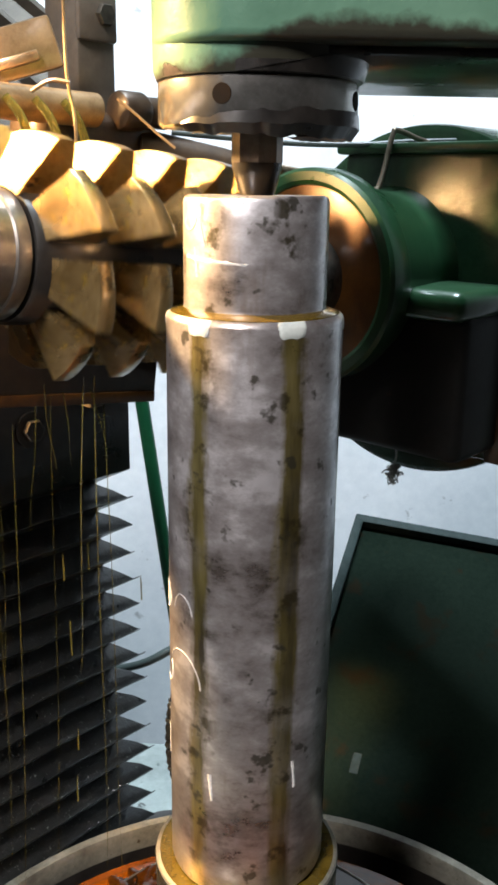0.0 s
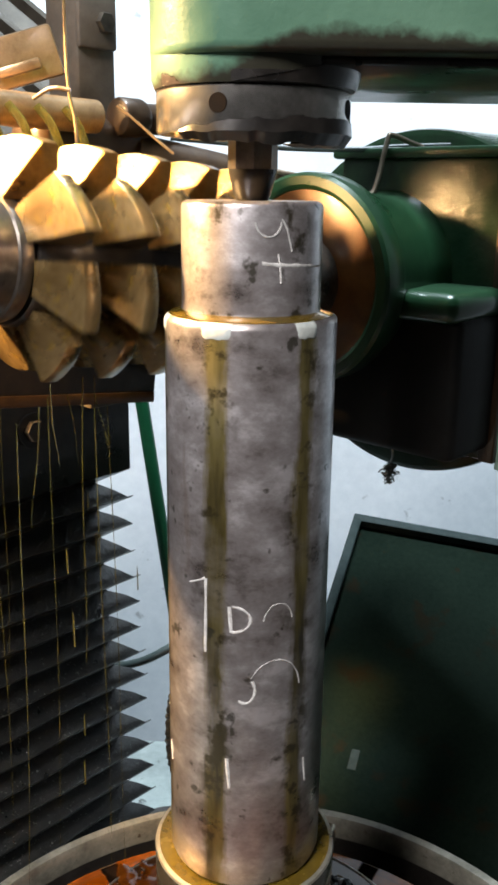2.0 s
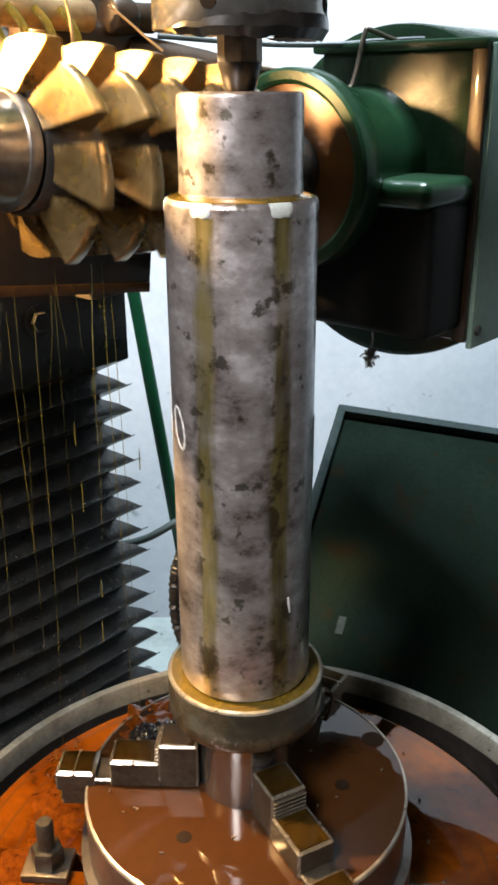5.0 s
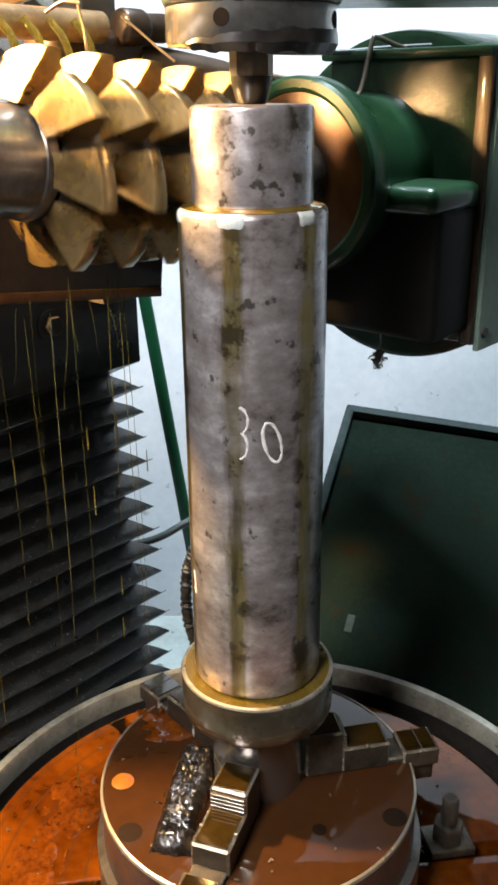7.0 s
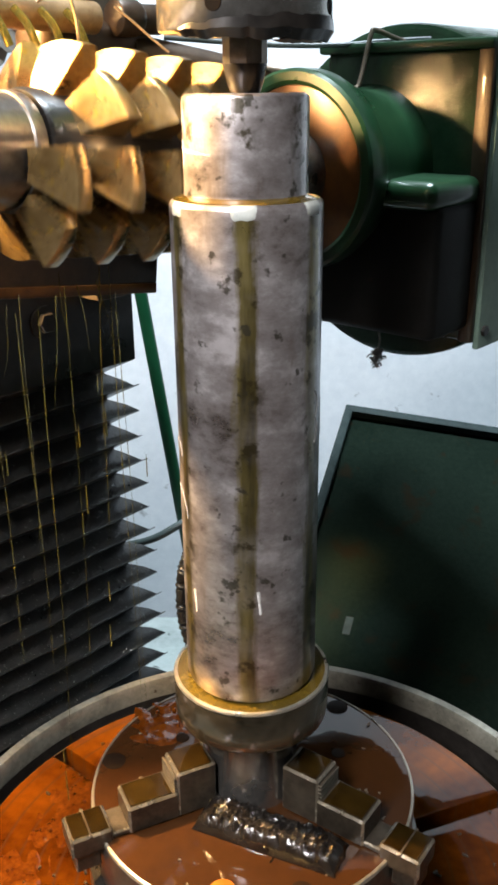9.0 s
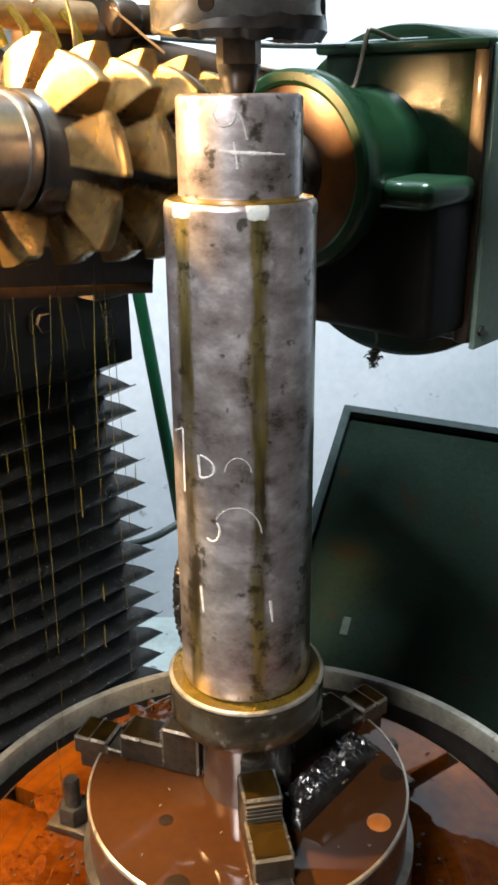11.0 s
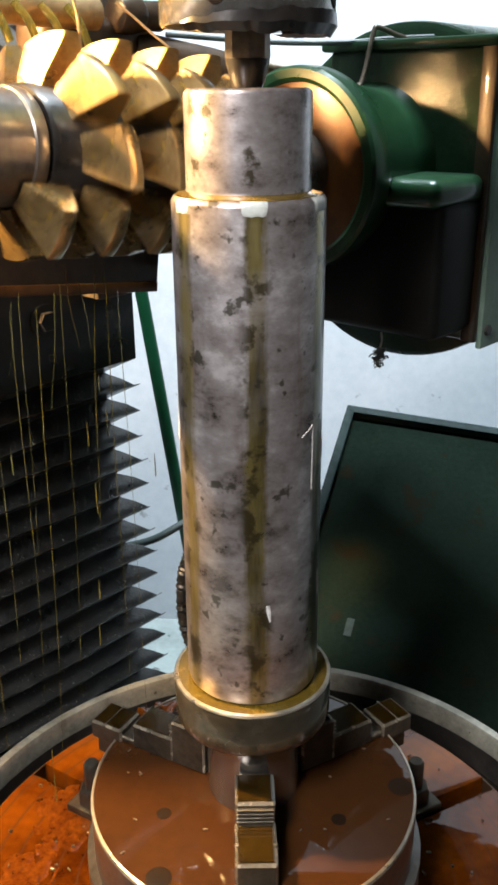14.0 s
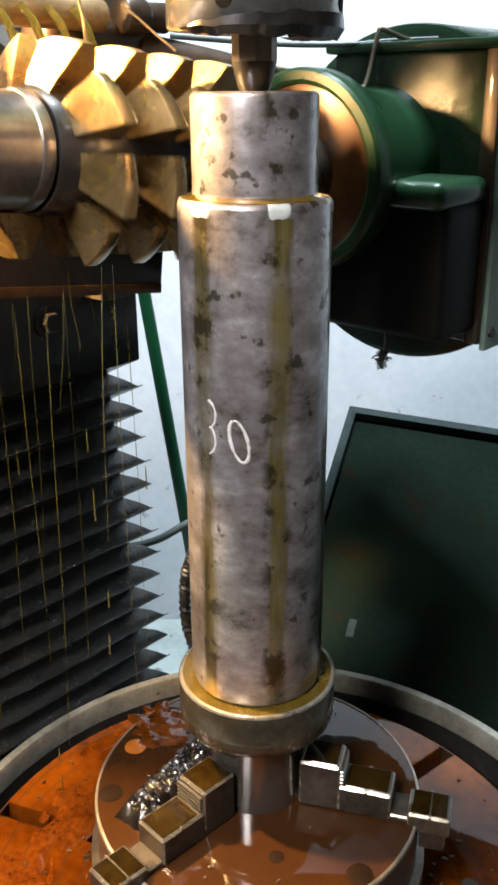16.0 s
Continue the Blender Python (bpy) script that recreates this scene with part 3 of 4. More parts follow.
def chuck():
    c = thing("lathe_chuck", "three-jaw steel chuck flooded with brown oil on a table", "chuck")
    R = 0.134
    part("chuck_face", lathe([(0.0, -0.0122), (R - 0.0030, -0.0122), (R - 0.0026, -0.0124)], 128), CHUCK_OIL, c, "brown oil film on the chuck face")
    part("chuck_rim", lathe([(R - 0.0029, -0.0125), (R - 0.0024, -0.0116), (R - 0.0006, -0.0124), (R, -0.0150)], 128), BRIGHT_EDGE, c, "worn bright rim")
    part("chuck_body", lathe([(R - 0.0004, -0.0145), (R - 0.0002, -0.060), (R + 0.006, -0.064), (R + 0.006, -0.1245), (0, -0.1245)], 128), ARBOR, c)
    w = 0.0150
    core = jaw_piece(0.0385, 0.0715, w, -0.012, 0.030, 0.0017)
    steps = [("jaw_step", jaw_piece(0.0700, 0.1120, w * 1.02, -0.012, 0.0125, 0.0017)), ("jaw_bridge", jaw_piece(0.1100, 0.1270, w * 0.9, -0.012, -0.0065, 0.0012)),
             ("jaw_foot", jaw_piece(0.1250, 0.1580, w, -0.0185, -0.0005, 0.0017)), ("jaw_tongue", jaw_piece(0.1350, 0.1550, w * 0.74, -0.0360, -0.0180, 0.0012)), ("jaw_slide", jaw_piece(0.0370, 0.1330, w * 0.62, -0.014, -0.0095, 0.0008))]
    films = [finish(block(x0, x1, -w * 0.86, w * 0.86, z - 0.0006, z + 0.0007, 0.0006, None, None, 1), "oil_film", FILM) for x0, x1, z in ((0.0412, 0.0688, 0.030), (0.0755, 0.1095, 0.0125), (0.1275, 0.1555, -0.0005))]
    ridge = jaw_piece(0.0708, 0.0740, w * 0.92, 0.0, 0.0019, 0.0004)
    lip = jaw_piece(0.0, 0.0026, w * 1.035, 0.0, 0.0030, 0.0006)
    for k in range(3):
        j = new("jaw", core)
        j.parent = c
        j.matrix_basis = pose(0, 0, 0, 0, 0, JAW_ANGLE + 120 * k)
        tagged(j, "stepped oily steel jaw")
        for name, me in steps:
            new(name, me).parent = j
        for me in films:
            film_ob = new("oil_film", me)
            film_ob.parent = j
            tagged(film_ob, "amber oil lying on the jaw")
        for q in range(4):
            r = new("jaw_ridge", ridge)
            r.parent = j
            r.location = (0, 0, 0.0135 + 0.0036 * q)
        for x, z in ((0.091, 0.0100), (0.141, -0.0028)):
            r = new("jaw_lip", lip)
            r.parent = j
            r.location = (x, 0, z)
    for deg, r, size, plug in ((310, 0.121, 1.0, False), (72, 0.121, 1.0, False), (193, 0.121, 1.0, False), (282, 0.115, 0.95, True), (44, 0.08, 0.6, False), (164, 0.08, 0.6, False)):
        a = radians(deg)
        m = Matrix.Translation((r * math.cos(a), r * math.sin(a), -0.0119)) @ Matrix.Scale(size, 4)
        bm = lathe([(0, 0.0004), (0.0085, 0.0004), (0.0098, 0.0), (0.0100, -0.0006)], 28, m)
        part("bolt_plug" if plug else "bolt_hole", bm, ORANGE_PLUG if plug else HOLE_SHADE, c, "orange plugged bolt hole" if plug else "raised dark disc for the shade in a bolt hole")
    return c


SLOT_ANGLE = -16.0


def rotary_table():
    t = thing("rotary_table", "round slotted machine table covered in amber cutting oil", "machine table")
    R, w = 0.264, 0.0085
    part("table_base", lathe([(0, -0.150), (R - 0.004, -0.150), (R - 0.004, -0.20), (0, -0.20)], 96), BLACK_OIL, t)
    bm = bmesh.new()
    pts = []
    for i in range(25):
        lo, hi = math.asin(w / R), radians(60) - math.asin(w / R)
        a = lo + (hi - lo) * i / 24
        pts.append((R * math.cos(a), R * math.sin(a)))
    r0 = 0.05
    for i in range(7):
        lo, hi = math.asin(w / r0), radians(60) - math.asin(w / r0)
        a = hi + (lo - hi) * i / 6
        pts.append((r0 * math.cos(a), r0 * math.sin(a)))
    f = bm.faces.new([bm.verts.new((x, y, -0.125)) for x, y in pts])
    ext = bmesh.ops.extrude_face_region(bm, geom=[f])
    bmesh.ops.translate(bm, verts=[v for v in ext["geom"] if isinstance(v, bmesh.types.BMVert)], vec=(0, 0, -0.026))
    top = [e for e in bm.edges if all(abs(v.co.z + 0.125) < 1e-6 for v in e.verts)]
    bmesh.ops.bevel(bm, geom=top, offset=0.0014, segments=2, affect="EDGES", profile=0.5)
    mesh = finish(bm, "table_sector", TABLE_OIL)
    for k in range(6):
        s = new("table_sector", mesh)
        s.parent = t
        s.matrix_basis = pose(0, 0, 0, 0, 0, SLOT_ANGLE + 60 * k)
    part("table_edge", lathe([(R - 0.0012, -0.1262), (R + 0.0012, -0.1270), (R + 0.0012, -0.150), (R - 0.003, -0.152)], 96), BROWN_IRON, t)
    for k in range(3):
        a = radians(SLOT_ANGLE + 3 + 120 * k)
        m = Matrix.Translation((0.178 * math.cos(a), 0.178 * math.sin(a), -0.125)) @ Matrix.Rotation(a, 4, "Z")
        stud = part("clamp_bolt", lathe([(0, 0), (0.0078, 0), (0.0078, 0.052), (0.0062, 0.055), (0, 0.055)], 20, m), NUT, t, "oily clamp bolt with a square washer")
        part("clamp_nut", hexagon(0.0148, 0.018, m @ Matrix.Translation((0, 0, 0.0085))), NUT, stud)
        part("clamp_washer", block(-0.021, 0.021, -0.017, 0.017, 0.0006, 0.0085, 0.0012, m), JAW_STEEL, stud)
    rnd = random.Random(17)
    b = bmesh.new()
    for _ in range(110):
        rr, aa = 0.146 + 0.105 * rnd.random() ** 1.6, rnd.gauss(rnd.choice((0.4, 2.3, 3.9, 5.4)), 0.38)
        q = Matrix.Translation((rr * math.cos(aa), rr * math.sin(aa), -0.1247)) @ Matrix.Rotation(rnd.uniform(0, 6.3), 4, "Z") @ Matrix.Rotation(rnd.uniform(-0.25, 0.25), 4, "X")
        block(-rnd.uniform(0.0006, 0.003), rnd.uniform(0.0006, 0.003), -rnd.uniform(0.0004, 0.0011), rnd.uniform(0.0004, 0.0011), 0, rnd.uniform(0.0008, 0.0022), 0, q, b)
    part("swarf_scatter", b, JAW_STEEL, t, "wet metal chips washed over the table")["kind"] = "stuff"
    return t


def swarf_bar():
    """Black bar of packed swarf lying on the chuck face beside a jaw."""
    s = thing("swarf_clump", "black oily heap of packed metal chips on the chuck face", "swarf")
    a = radians(-55.5)
    m = Matrix.Translation((0.066 * math.cos(a), 0.066 * math.sin(a), -0.012)) @ Matrix.Rotation(radians(-1), 4, "Z")
    b = bmesh.new()
    bmesh.ops.create_grid(b, x_segments=72, y_segments=24, size=0.5)
    for v in b.verts:
        x, y = v.co.x * 0.118, v.co.y * 0.034
        e = min(1, (0.5 - abs(v.co.x)) * 9) * min(1, (0.5 - abs(v.co.y)) * 5)
        h = 0.0140 * e ** 0.5 + 0.0040 * e * noise.fractal(Vector((x * 150, y * 110, 3)), 0.7, 2, 4)
        v.co = (x + 0.002 * noise.noise(Vector((x * 120, y * 120, 0))), y, max(h, -0.0005) + 0.0003)
    b.transform(m)
    part("packed_swarf", b, SWARF, s)
    rnd = random.Random(4)
    b = bmesh.new()
    for _ in range(26):
        x, y = rnd.uniform(-0.055, 0.055), rnd.gauss(0, 0.011)
        q = m @ Matrix.Translation((x, y, 0.0115 * max(0.1, 1 - abs(y) / 0.02) + rnd.uniform(-0.001, 0.003))) @ Euler([rnd.uniform(-0.9, 0.9), rnd.uniform(-0.9, 0.9), rnd.uniform(0, 6.3)]).to_matrix().to_4x4()
        r, w = rnd.uniform(0.002, 0.0045), rnd.uniform(0.0006, 0.0016)
        prev = None
        for k in range(6):
            t = k / 5 * rnd.uniform(2.0, 3.4)
            pair = [b.verts.new(q @ Vector((r * math.cos(t), sgn * w, r * math.sin(t)))) for sgn in (-1, 1)]
            if prev:
                b.faces.new((prev[0], prev[1], pair[1], pair[0]))
            prev = pair
    part("loose_chips", b, [CHIP], s, "curled chips catching the light")["kind"] = "stuff"
    b = bmesh.new()
    for _ in range(22):
        rr, aa = rnd.uniform(0.045, 0.128), rnd.uniform(0, 6.283)
        q = Matrix.Translation((rr * math.cos(aa), rr * math.sin(aa), -0.0116)) @ Matrix.Rotation(rnd.uniform(0, 6.3), 4, "Z")
        block(-rnd.uniform(0.0006, 0.002), rnd.uniform(0.0006, 0.002), -0.0005, 0.0005, 0, 0.0008, 0, q, b)
    part("scattered_chips", b, WIRE, s)["kind"] = "stuff"
    return s


# ---- static machine ----
def basin():
    b = thing("coolant_basin", "round cast basin with a worn grey rim round the table", "basin", kind="structure")
    c = Matrix.Translation((0.010, -0.004, 0))
    part("basin_rim", lathe([(0.2935, -0.150), (0.2945, -0.121), (0.2962, -0.1175), (0.3035, -0.1165), (0.3062, -0.119), (0.3085, -0.16)], 128, c @ Matrix.Translation((0, 0.004, 0.006))), RIM_GREY, b, "worn grey rim")
    part("basin_gutter", lathe([(0.05, -0.205), (0.284, -0.205), (0.2915, -0.19), (0.2915, -0.13)], 128, c), BLACK_OIL, b, "black oily gutter")
    part("basin_oil", lathe([(0.262, -0.160), (0.2925, -0.160)], 128, c), GUTTER_OIL, b, "standing black oil")
    part("basin_wall", lathe([(0.3085, -0.125), (0.312, -0.19), (0.318, -0.26)], 128, c), BLACK_OIL, b)


def bed():
    b = thing("machine_bed", "grey-green cast machine bed with oil stains", "machine bed")
    part("bed_top", block(-0.75, 0.06, -0.42, 0.55, -0.32, -0.205, 0.012, Matrix.Rotation(radians(-6), 4, "Z")), BED_GREY, b)
    part("bed_foot", block(-0.66, 0.33, -0.36, 0.20, -0.9, -0.262, 0.01, Matrix.Rotation(radians(-6), 4, "Z")), BED_GREY, b)
    for x, y, rx in ((-0.075, 0.40, 0.020), (-0.105, 0.345, 0.012)):
        m = Matrix.Translation((x, y, -0.2045)) @ Matrix.Diagonal((1.5, 1, 1, 1))
        part("oil_hole", lathe([(0, 0.0006), (rx * 0.9, 0.0008), (rx, 0.0)], 24, m), BLACK_OIL, b, "dark oily port")


def column():
    c = thing("machine_column", "dark oily cast column of a gear cutting machine", "machine column")
    part("column_body", block(-0.42, 0.115, 0.362, 0.66, -0.9, 0.36, 0.008, FLAT), BLACK_OIL, c)
    part("cover_plate", block(-0.42, 0.180, 0.330, 0.364, 0.2500, 0.372, 0.002, FLAT), BLACK_OIL, c, "black cover plate")
    m = FLAT @ Matrix.Translation((0.065, 0.3305, 0.314)) @ Matrix.Rotation(radians(90), 4, "X")
    bolt = part("cover_bolt", lathe([(0, 0), (0.0165, 0), (0.0165, 0.003), (0, 0.003)], 28, m), BLACK_OIL, c)
    part("bolt_head", hexagon(0.0105, 0.006, m @ Matrix.Translation((0, 0, 0.003))), BLACK_OIL, bolt)
    post = part("post", block(0.110, 0.150, 0.300, 0.345, 0.33, 1.15, 0.004, FLAT), GREY_IRON, c, "grey-brown upright post")
    m = FLAT @ Matrix.Translation((0.134, 0.300, 0.661)) @ Matrix.Rotation(radians(90), 4, "X")
    part("post_washer", lathe([(0, 0), (0.0145, 0), (0.0145, 0.003), (0, 0.003)], 28, m), NUT, post)
    part("post_bolt", hexagon(0.0090, 0.008, m @ Matrix.Translation((0, 0, 0.003))), NUT, post)
    part("post_lug", block(0.108, 0.148, 0.294, 0.301, 0.640, 0.686, 0.003, FLAT), GREY_IRON, post)


def bellows():
    b = thing("bellows_cover", "black pleated rubber way cover, oily and specked", "bellows")
    pitch, n = 0.0305, 14
    z0 = 0.2515
    out, inn = 0.330, 0.350
    for i in range(n):
        bm = bmesh.new()
        tip = z0 - i * pitch
        r_out = 0.178 + 0.0022 * i + 0.003 * math.sin(i * 1.9)
        r_in = 0.150 + 0.0020 * i
        low = tip - pitch
        prof = [(out, r_out, tip), (out + 0.0012, r_out - 0.0018, tip - 0.0014), (out + 0.0100, r_out - 0.0140, tip - pitch * 0.22), (inn - 0.0012, r_in + 0.0015, tip - pitch * 0.41), (inn, r_in, tip - pitch * 0.45), (inn - 0.0012, r_in + 0.0018, tip - pitch * 0.50),
                (out + 0.0095, r_out - 0.0130, tip - pitch * 0.74), (out + 0.0012, r_out - 0.0014, low - 0.0004), (out + 0.0014, r_out - 0.0020, low - 0.0016)]
        xs = [-0.42 + j * 0.02 for j in range(27)]
        cols = []
        for xl in xs:
            col = []
            for y, xr, z in prof:
                sag = 0.0026 * noise.noise(Vector((xl * 14, 2.3, z * 9))) + 0.0010 * noise.noise(Vector((xl * 60, 7.1, z * 40)))
                col.append(bm.verts.new((xl, y + sag, z + sag)))
            cols.append(col)
        cols.append([bm.verts.new((xr, y, z)) for y, xr, z in prof])
        for c, d in zip(cols, cols[1:]):
            for j in range(len(prof) - 1):
                bm.faces.new((c[j], d[j], d[j + 1], c[j + 1]))
        ext = bmesh.ops.extrude_face_region(bm, geom=bm.faces[:])
        bmesh.ops.translate(bm, verts=[v for v in ext["geom"] if isinstance(v, bmesh.types.BMVert)], vec=(0, 0.0016, 0))
        bm.transform(FLAT)
        part("pleat", bm, RUBBER, b).data.set_sharp_from_angle(angle=radians(50))
    # beads of oil and coolant clinging to the lower pleats, glints put into their pale colour
    rnd = random.Random(31)
    bm = bmesh.new()
    for _ in range(520):
        i = min(n - 1, int(3 + 11 * rnd.random() ** 0.6))
        f = rnd.uniform(0.52, 0.98)
        q = Vector((rnd.uniform(-0.34, 0.165), inn + (out - inn) * (f - 0.45) / 0.55 - 0.0018, z0 - (i + f) * pitch))
        r = rnd.uniform(0.0004, 0.0010)
        ring = [bm.verts.new(q + Vector(d) * r) for d in ((1, 0, 0), (0, 0, 0.8), (-1, 0, 0), (0, 0, -1.2))]
        tip_v = bm.verts.new(q + Vector((0, -0.8, 0.3)) * r)
        for k in range(4):
            bm.faces.new((ring[k], ring[(k + 1) % 4], tip_v))
    bm.transform(FLAT)
    part("clinging_beads", bm, BEAD, b, "small wet beads on the pleats, pale for their glints")["kind"] = "stuff"


def tooth_mesh():
    """One relieved hob tooth, cutting face at angle 0, its back trailing behind it."""
    bm = bmesh.new()
    lead = 0.045
    n = 7
    secs = []
    for i in range(n):
        f = i / (n - 1)
        a = -radians(31) * f
        ro = 0.0785 - 0.0075 * f
        shift = lead * a / (2 * math.pi)
        thin = 1 - 0.10 * f
        half = [(0.040, 0.0195), (0.050, 0.0165), (ro - 0.004, 0.0072), (ro - 0.0008, 0.0060)]
        prof = [(r, -h * thin) for r, h in half] + [(ro, -0.0047 * thin), (ro, 0.0047 * thin)] + [(r, h * thin) for r, h in half[::-1]]
        secs.append([bm.verts.new((x + shift, r * math.cos(a), r * math.sin(a))) for r, x in prof])
    for p, q in zip(secs, secs[1:]):
        for k in range(len(p) - 1):
            bm.faces.new((p[k], p[k + 1], q[k + 1], q[k]))
    bm.faces.new(secs[0])
    bm.faces.new(secs[-1][::-1])
    return bm


HOB_N, HOB_LEAD, HOB_SHIFT = 8, 0.045, 0.0


def hob():
    h = thing("gear_hob", "large steel gear hob with rows of oily relieved teeth", "hob", FRAME.copy())
    turn = Matrix.Rotation(radians(90), 4, "Y")
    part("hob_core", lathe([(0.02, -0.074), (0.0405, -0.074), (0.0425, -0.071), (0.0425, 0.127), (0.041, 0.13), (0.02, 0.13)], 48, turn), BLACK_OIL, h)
    mesh = finish(tooth_mesh(), "tooth", HOB_STEEL)
    for g in range(HOB_N):
        for k in range(-3, 4):
            x = HOB_LEAD * (k + g / HOB_N) + HOB_SHIFT
            if -0.078 < x < 0.125:
                t = new("tooth", mesh)
                t.parent = h
                t.matrix_basis = Matrix.Translation((x, 0, 0)) @ Matrix.Rotation(2 * math.pi * g / HOB_N, 4, "X")
    part("arbor_sleeve", lathe([(0, -0.36), (0.0378, -0.36), (0.0378, -0.0865), (0.0392, -0.0855), (0.0400, -0.082), (0.0392, -0.0765), (0.02, -0.0755)], 64, turn), ARBOR, h, "turned steel arbor sleeve with a beaded end")
    part("arbor", lathe([(0.0, 0.125), (0.030, 0.125), (0.030, 0.235), (0, 0.235)], 48, turn), ARBOR, h)
    return h


def hob_head():
    h = thing("hob_head", "oil-soaked cast hob head behind the cutter", "machine head")
    swivel = FRAME @ Matrix.Rotation(radians(2.5), 4, "Y")
    part("head_body", block(-0.16, 0.160, 0.106, 0.165, -0.117, 0.035, 0.006, swivel), BROWN_IRON, h)
    part("drip_edge", block(-0.155, 0.156, 0.1040, 0.1066, -0.1185, -0.1090, 0.001, swivel), HUB_PLATE, h, "amber oil along the lower edge")


def spindle_housing():
    s = thing("spindle_housing", "dark green painted gear housing with a round hub and amber reflections", "gear housing")
    part("case", block(0.338, 0.425, 0.010, 0.195, 0.291, 0.560, 0.006, FLAT), CASE_GREEN, s, "flat dark green gear case")
    part("edge_strip", block(0.3335, 0.3395, 0.0085, 0.0235, 0.292, 0.559, 0.0012, FLAT), BROWN_IRON, s, "rust-brown edge strip")
    part("side_plate", block(0.340, 0.430, 0.004, 0.0105, 0.285, 0.562, 0.0015, FLAT), PALE_GREEN, s, "pale green side plate")
    m = FLAT @ Matrix.Translation((0.349, 0.0045, 0.303)) @ Matrix.Rotation(radians(90), 4, "X")
    part("plate_bolt", hexagon(0.0055, 0.004, m), BLACK_OIL, s)
    part("top_flange", block(0.330, 0.430, 0.008, 0.200, 0.557, 0.5665, 0.003, FLAT), GREEN, s)
    ax = FLAT @ Matrix.Translation((0, 0.163, 0.411)) @ Matrix.Rotation(radians(90), 4, "Y")
    part("drum", lathe([(0, 0.425), (0.170, 0.425), (0.1765, 0.428), (0.178, 0.434), (0.178, 0.60), (0, 0.60)], 112, ax), CASE_GREEN, s, "round green drum cover")
    # hub: bell with a rolled rim around a recessed round plate
    hx = FLAT @ Matrix.Translation((0, 0.1414, 0.454)) @ Matrix.Rotation(radians(90), 4, "Y")
    part("hub", lathe([(0.0735, 0.250), (0.0742, 0.224), (0.0758, 0.2185), (0.0790, 0.2165), (0.0862, 0.2172), (0.0888, 0.2200), (0.0893, 0.2240), (0.0890, 0.2400), (0.0872, 0.2440), (0.0840, 0.2470), (0.0815, 0.2550), (0.0780, 0.275), (0.0735, 0.298), (0.0705, 0.318), (0.0715, 0.330), (0.0760, 0.3385)], 96, hx), GREEN, s, "flanged green bearing hub")
    part("hub_plate", lathe([(0, 0.2195), (0.0735, 0.2195), (0.0752, 0.2202), (0.0758, 0.2225)], 72, hx), HUB_PLATE, s, "amber oily hub plate")
    part("hub_collar", lathe([(0, 0.2), (0.036, 0.2), (0.038, 0.203), (0.038, 0.231)], 48, hx), ARBOR, s)
    # block below the hub, its shade put into the colour
    part("lower_casting", block(0.266, 0.3385, 0.0135, 0.262, 0.3045, 0.430, 0.009, FLAT, None, 3), SHADED_CASTING, s, "lower casting coloured near-black for the shade under the hub")
    part("hub_arm", block(0.252, 0.340, 0.012, 0.115, 0.424, 0.450, 0.010, FLAT, None, 4), GREEN, s, "rounded green rib")


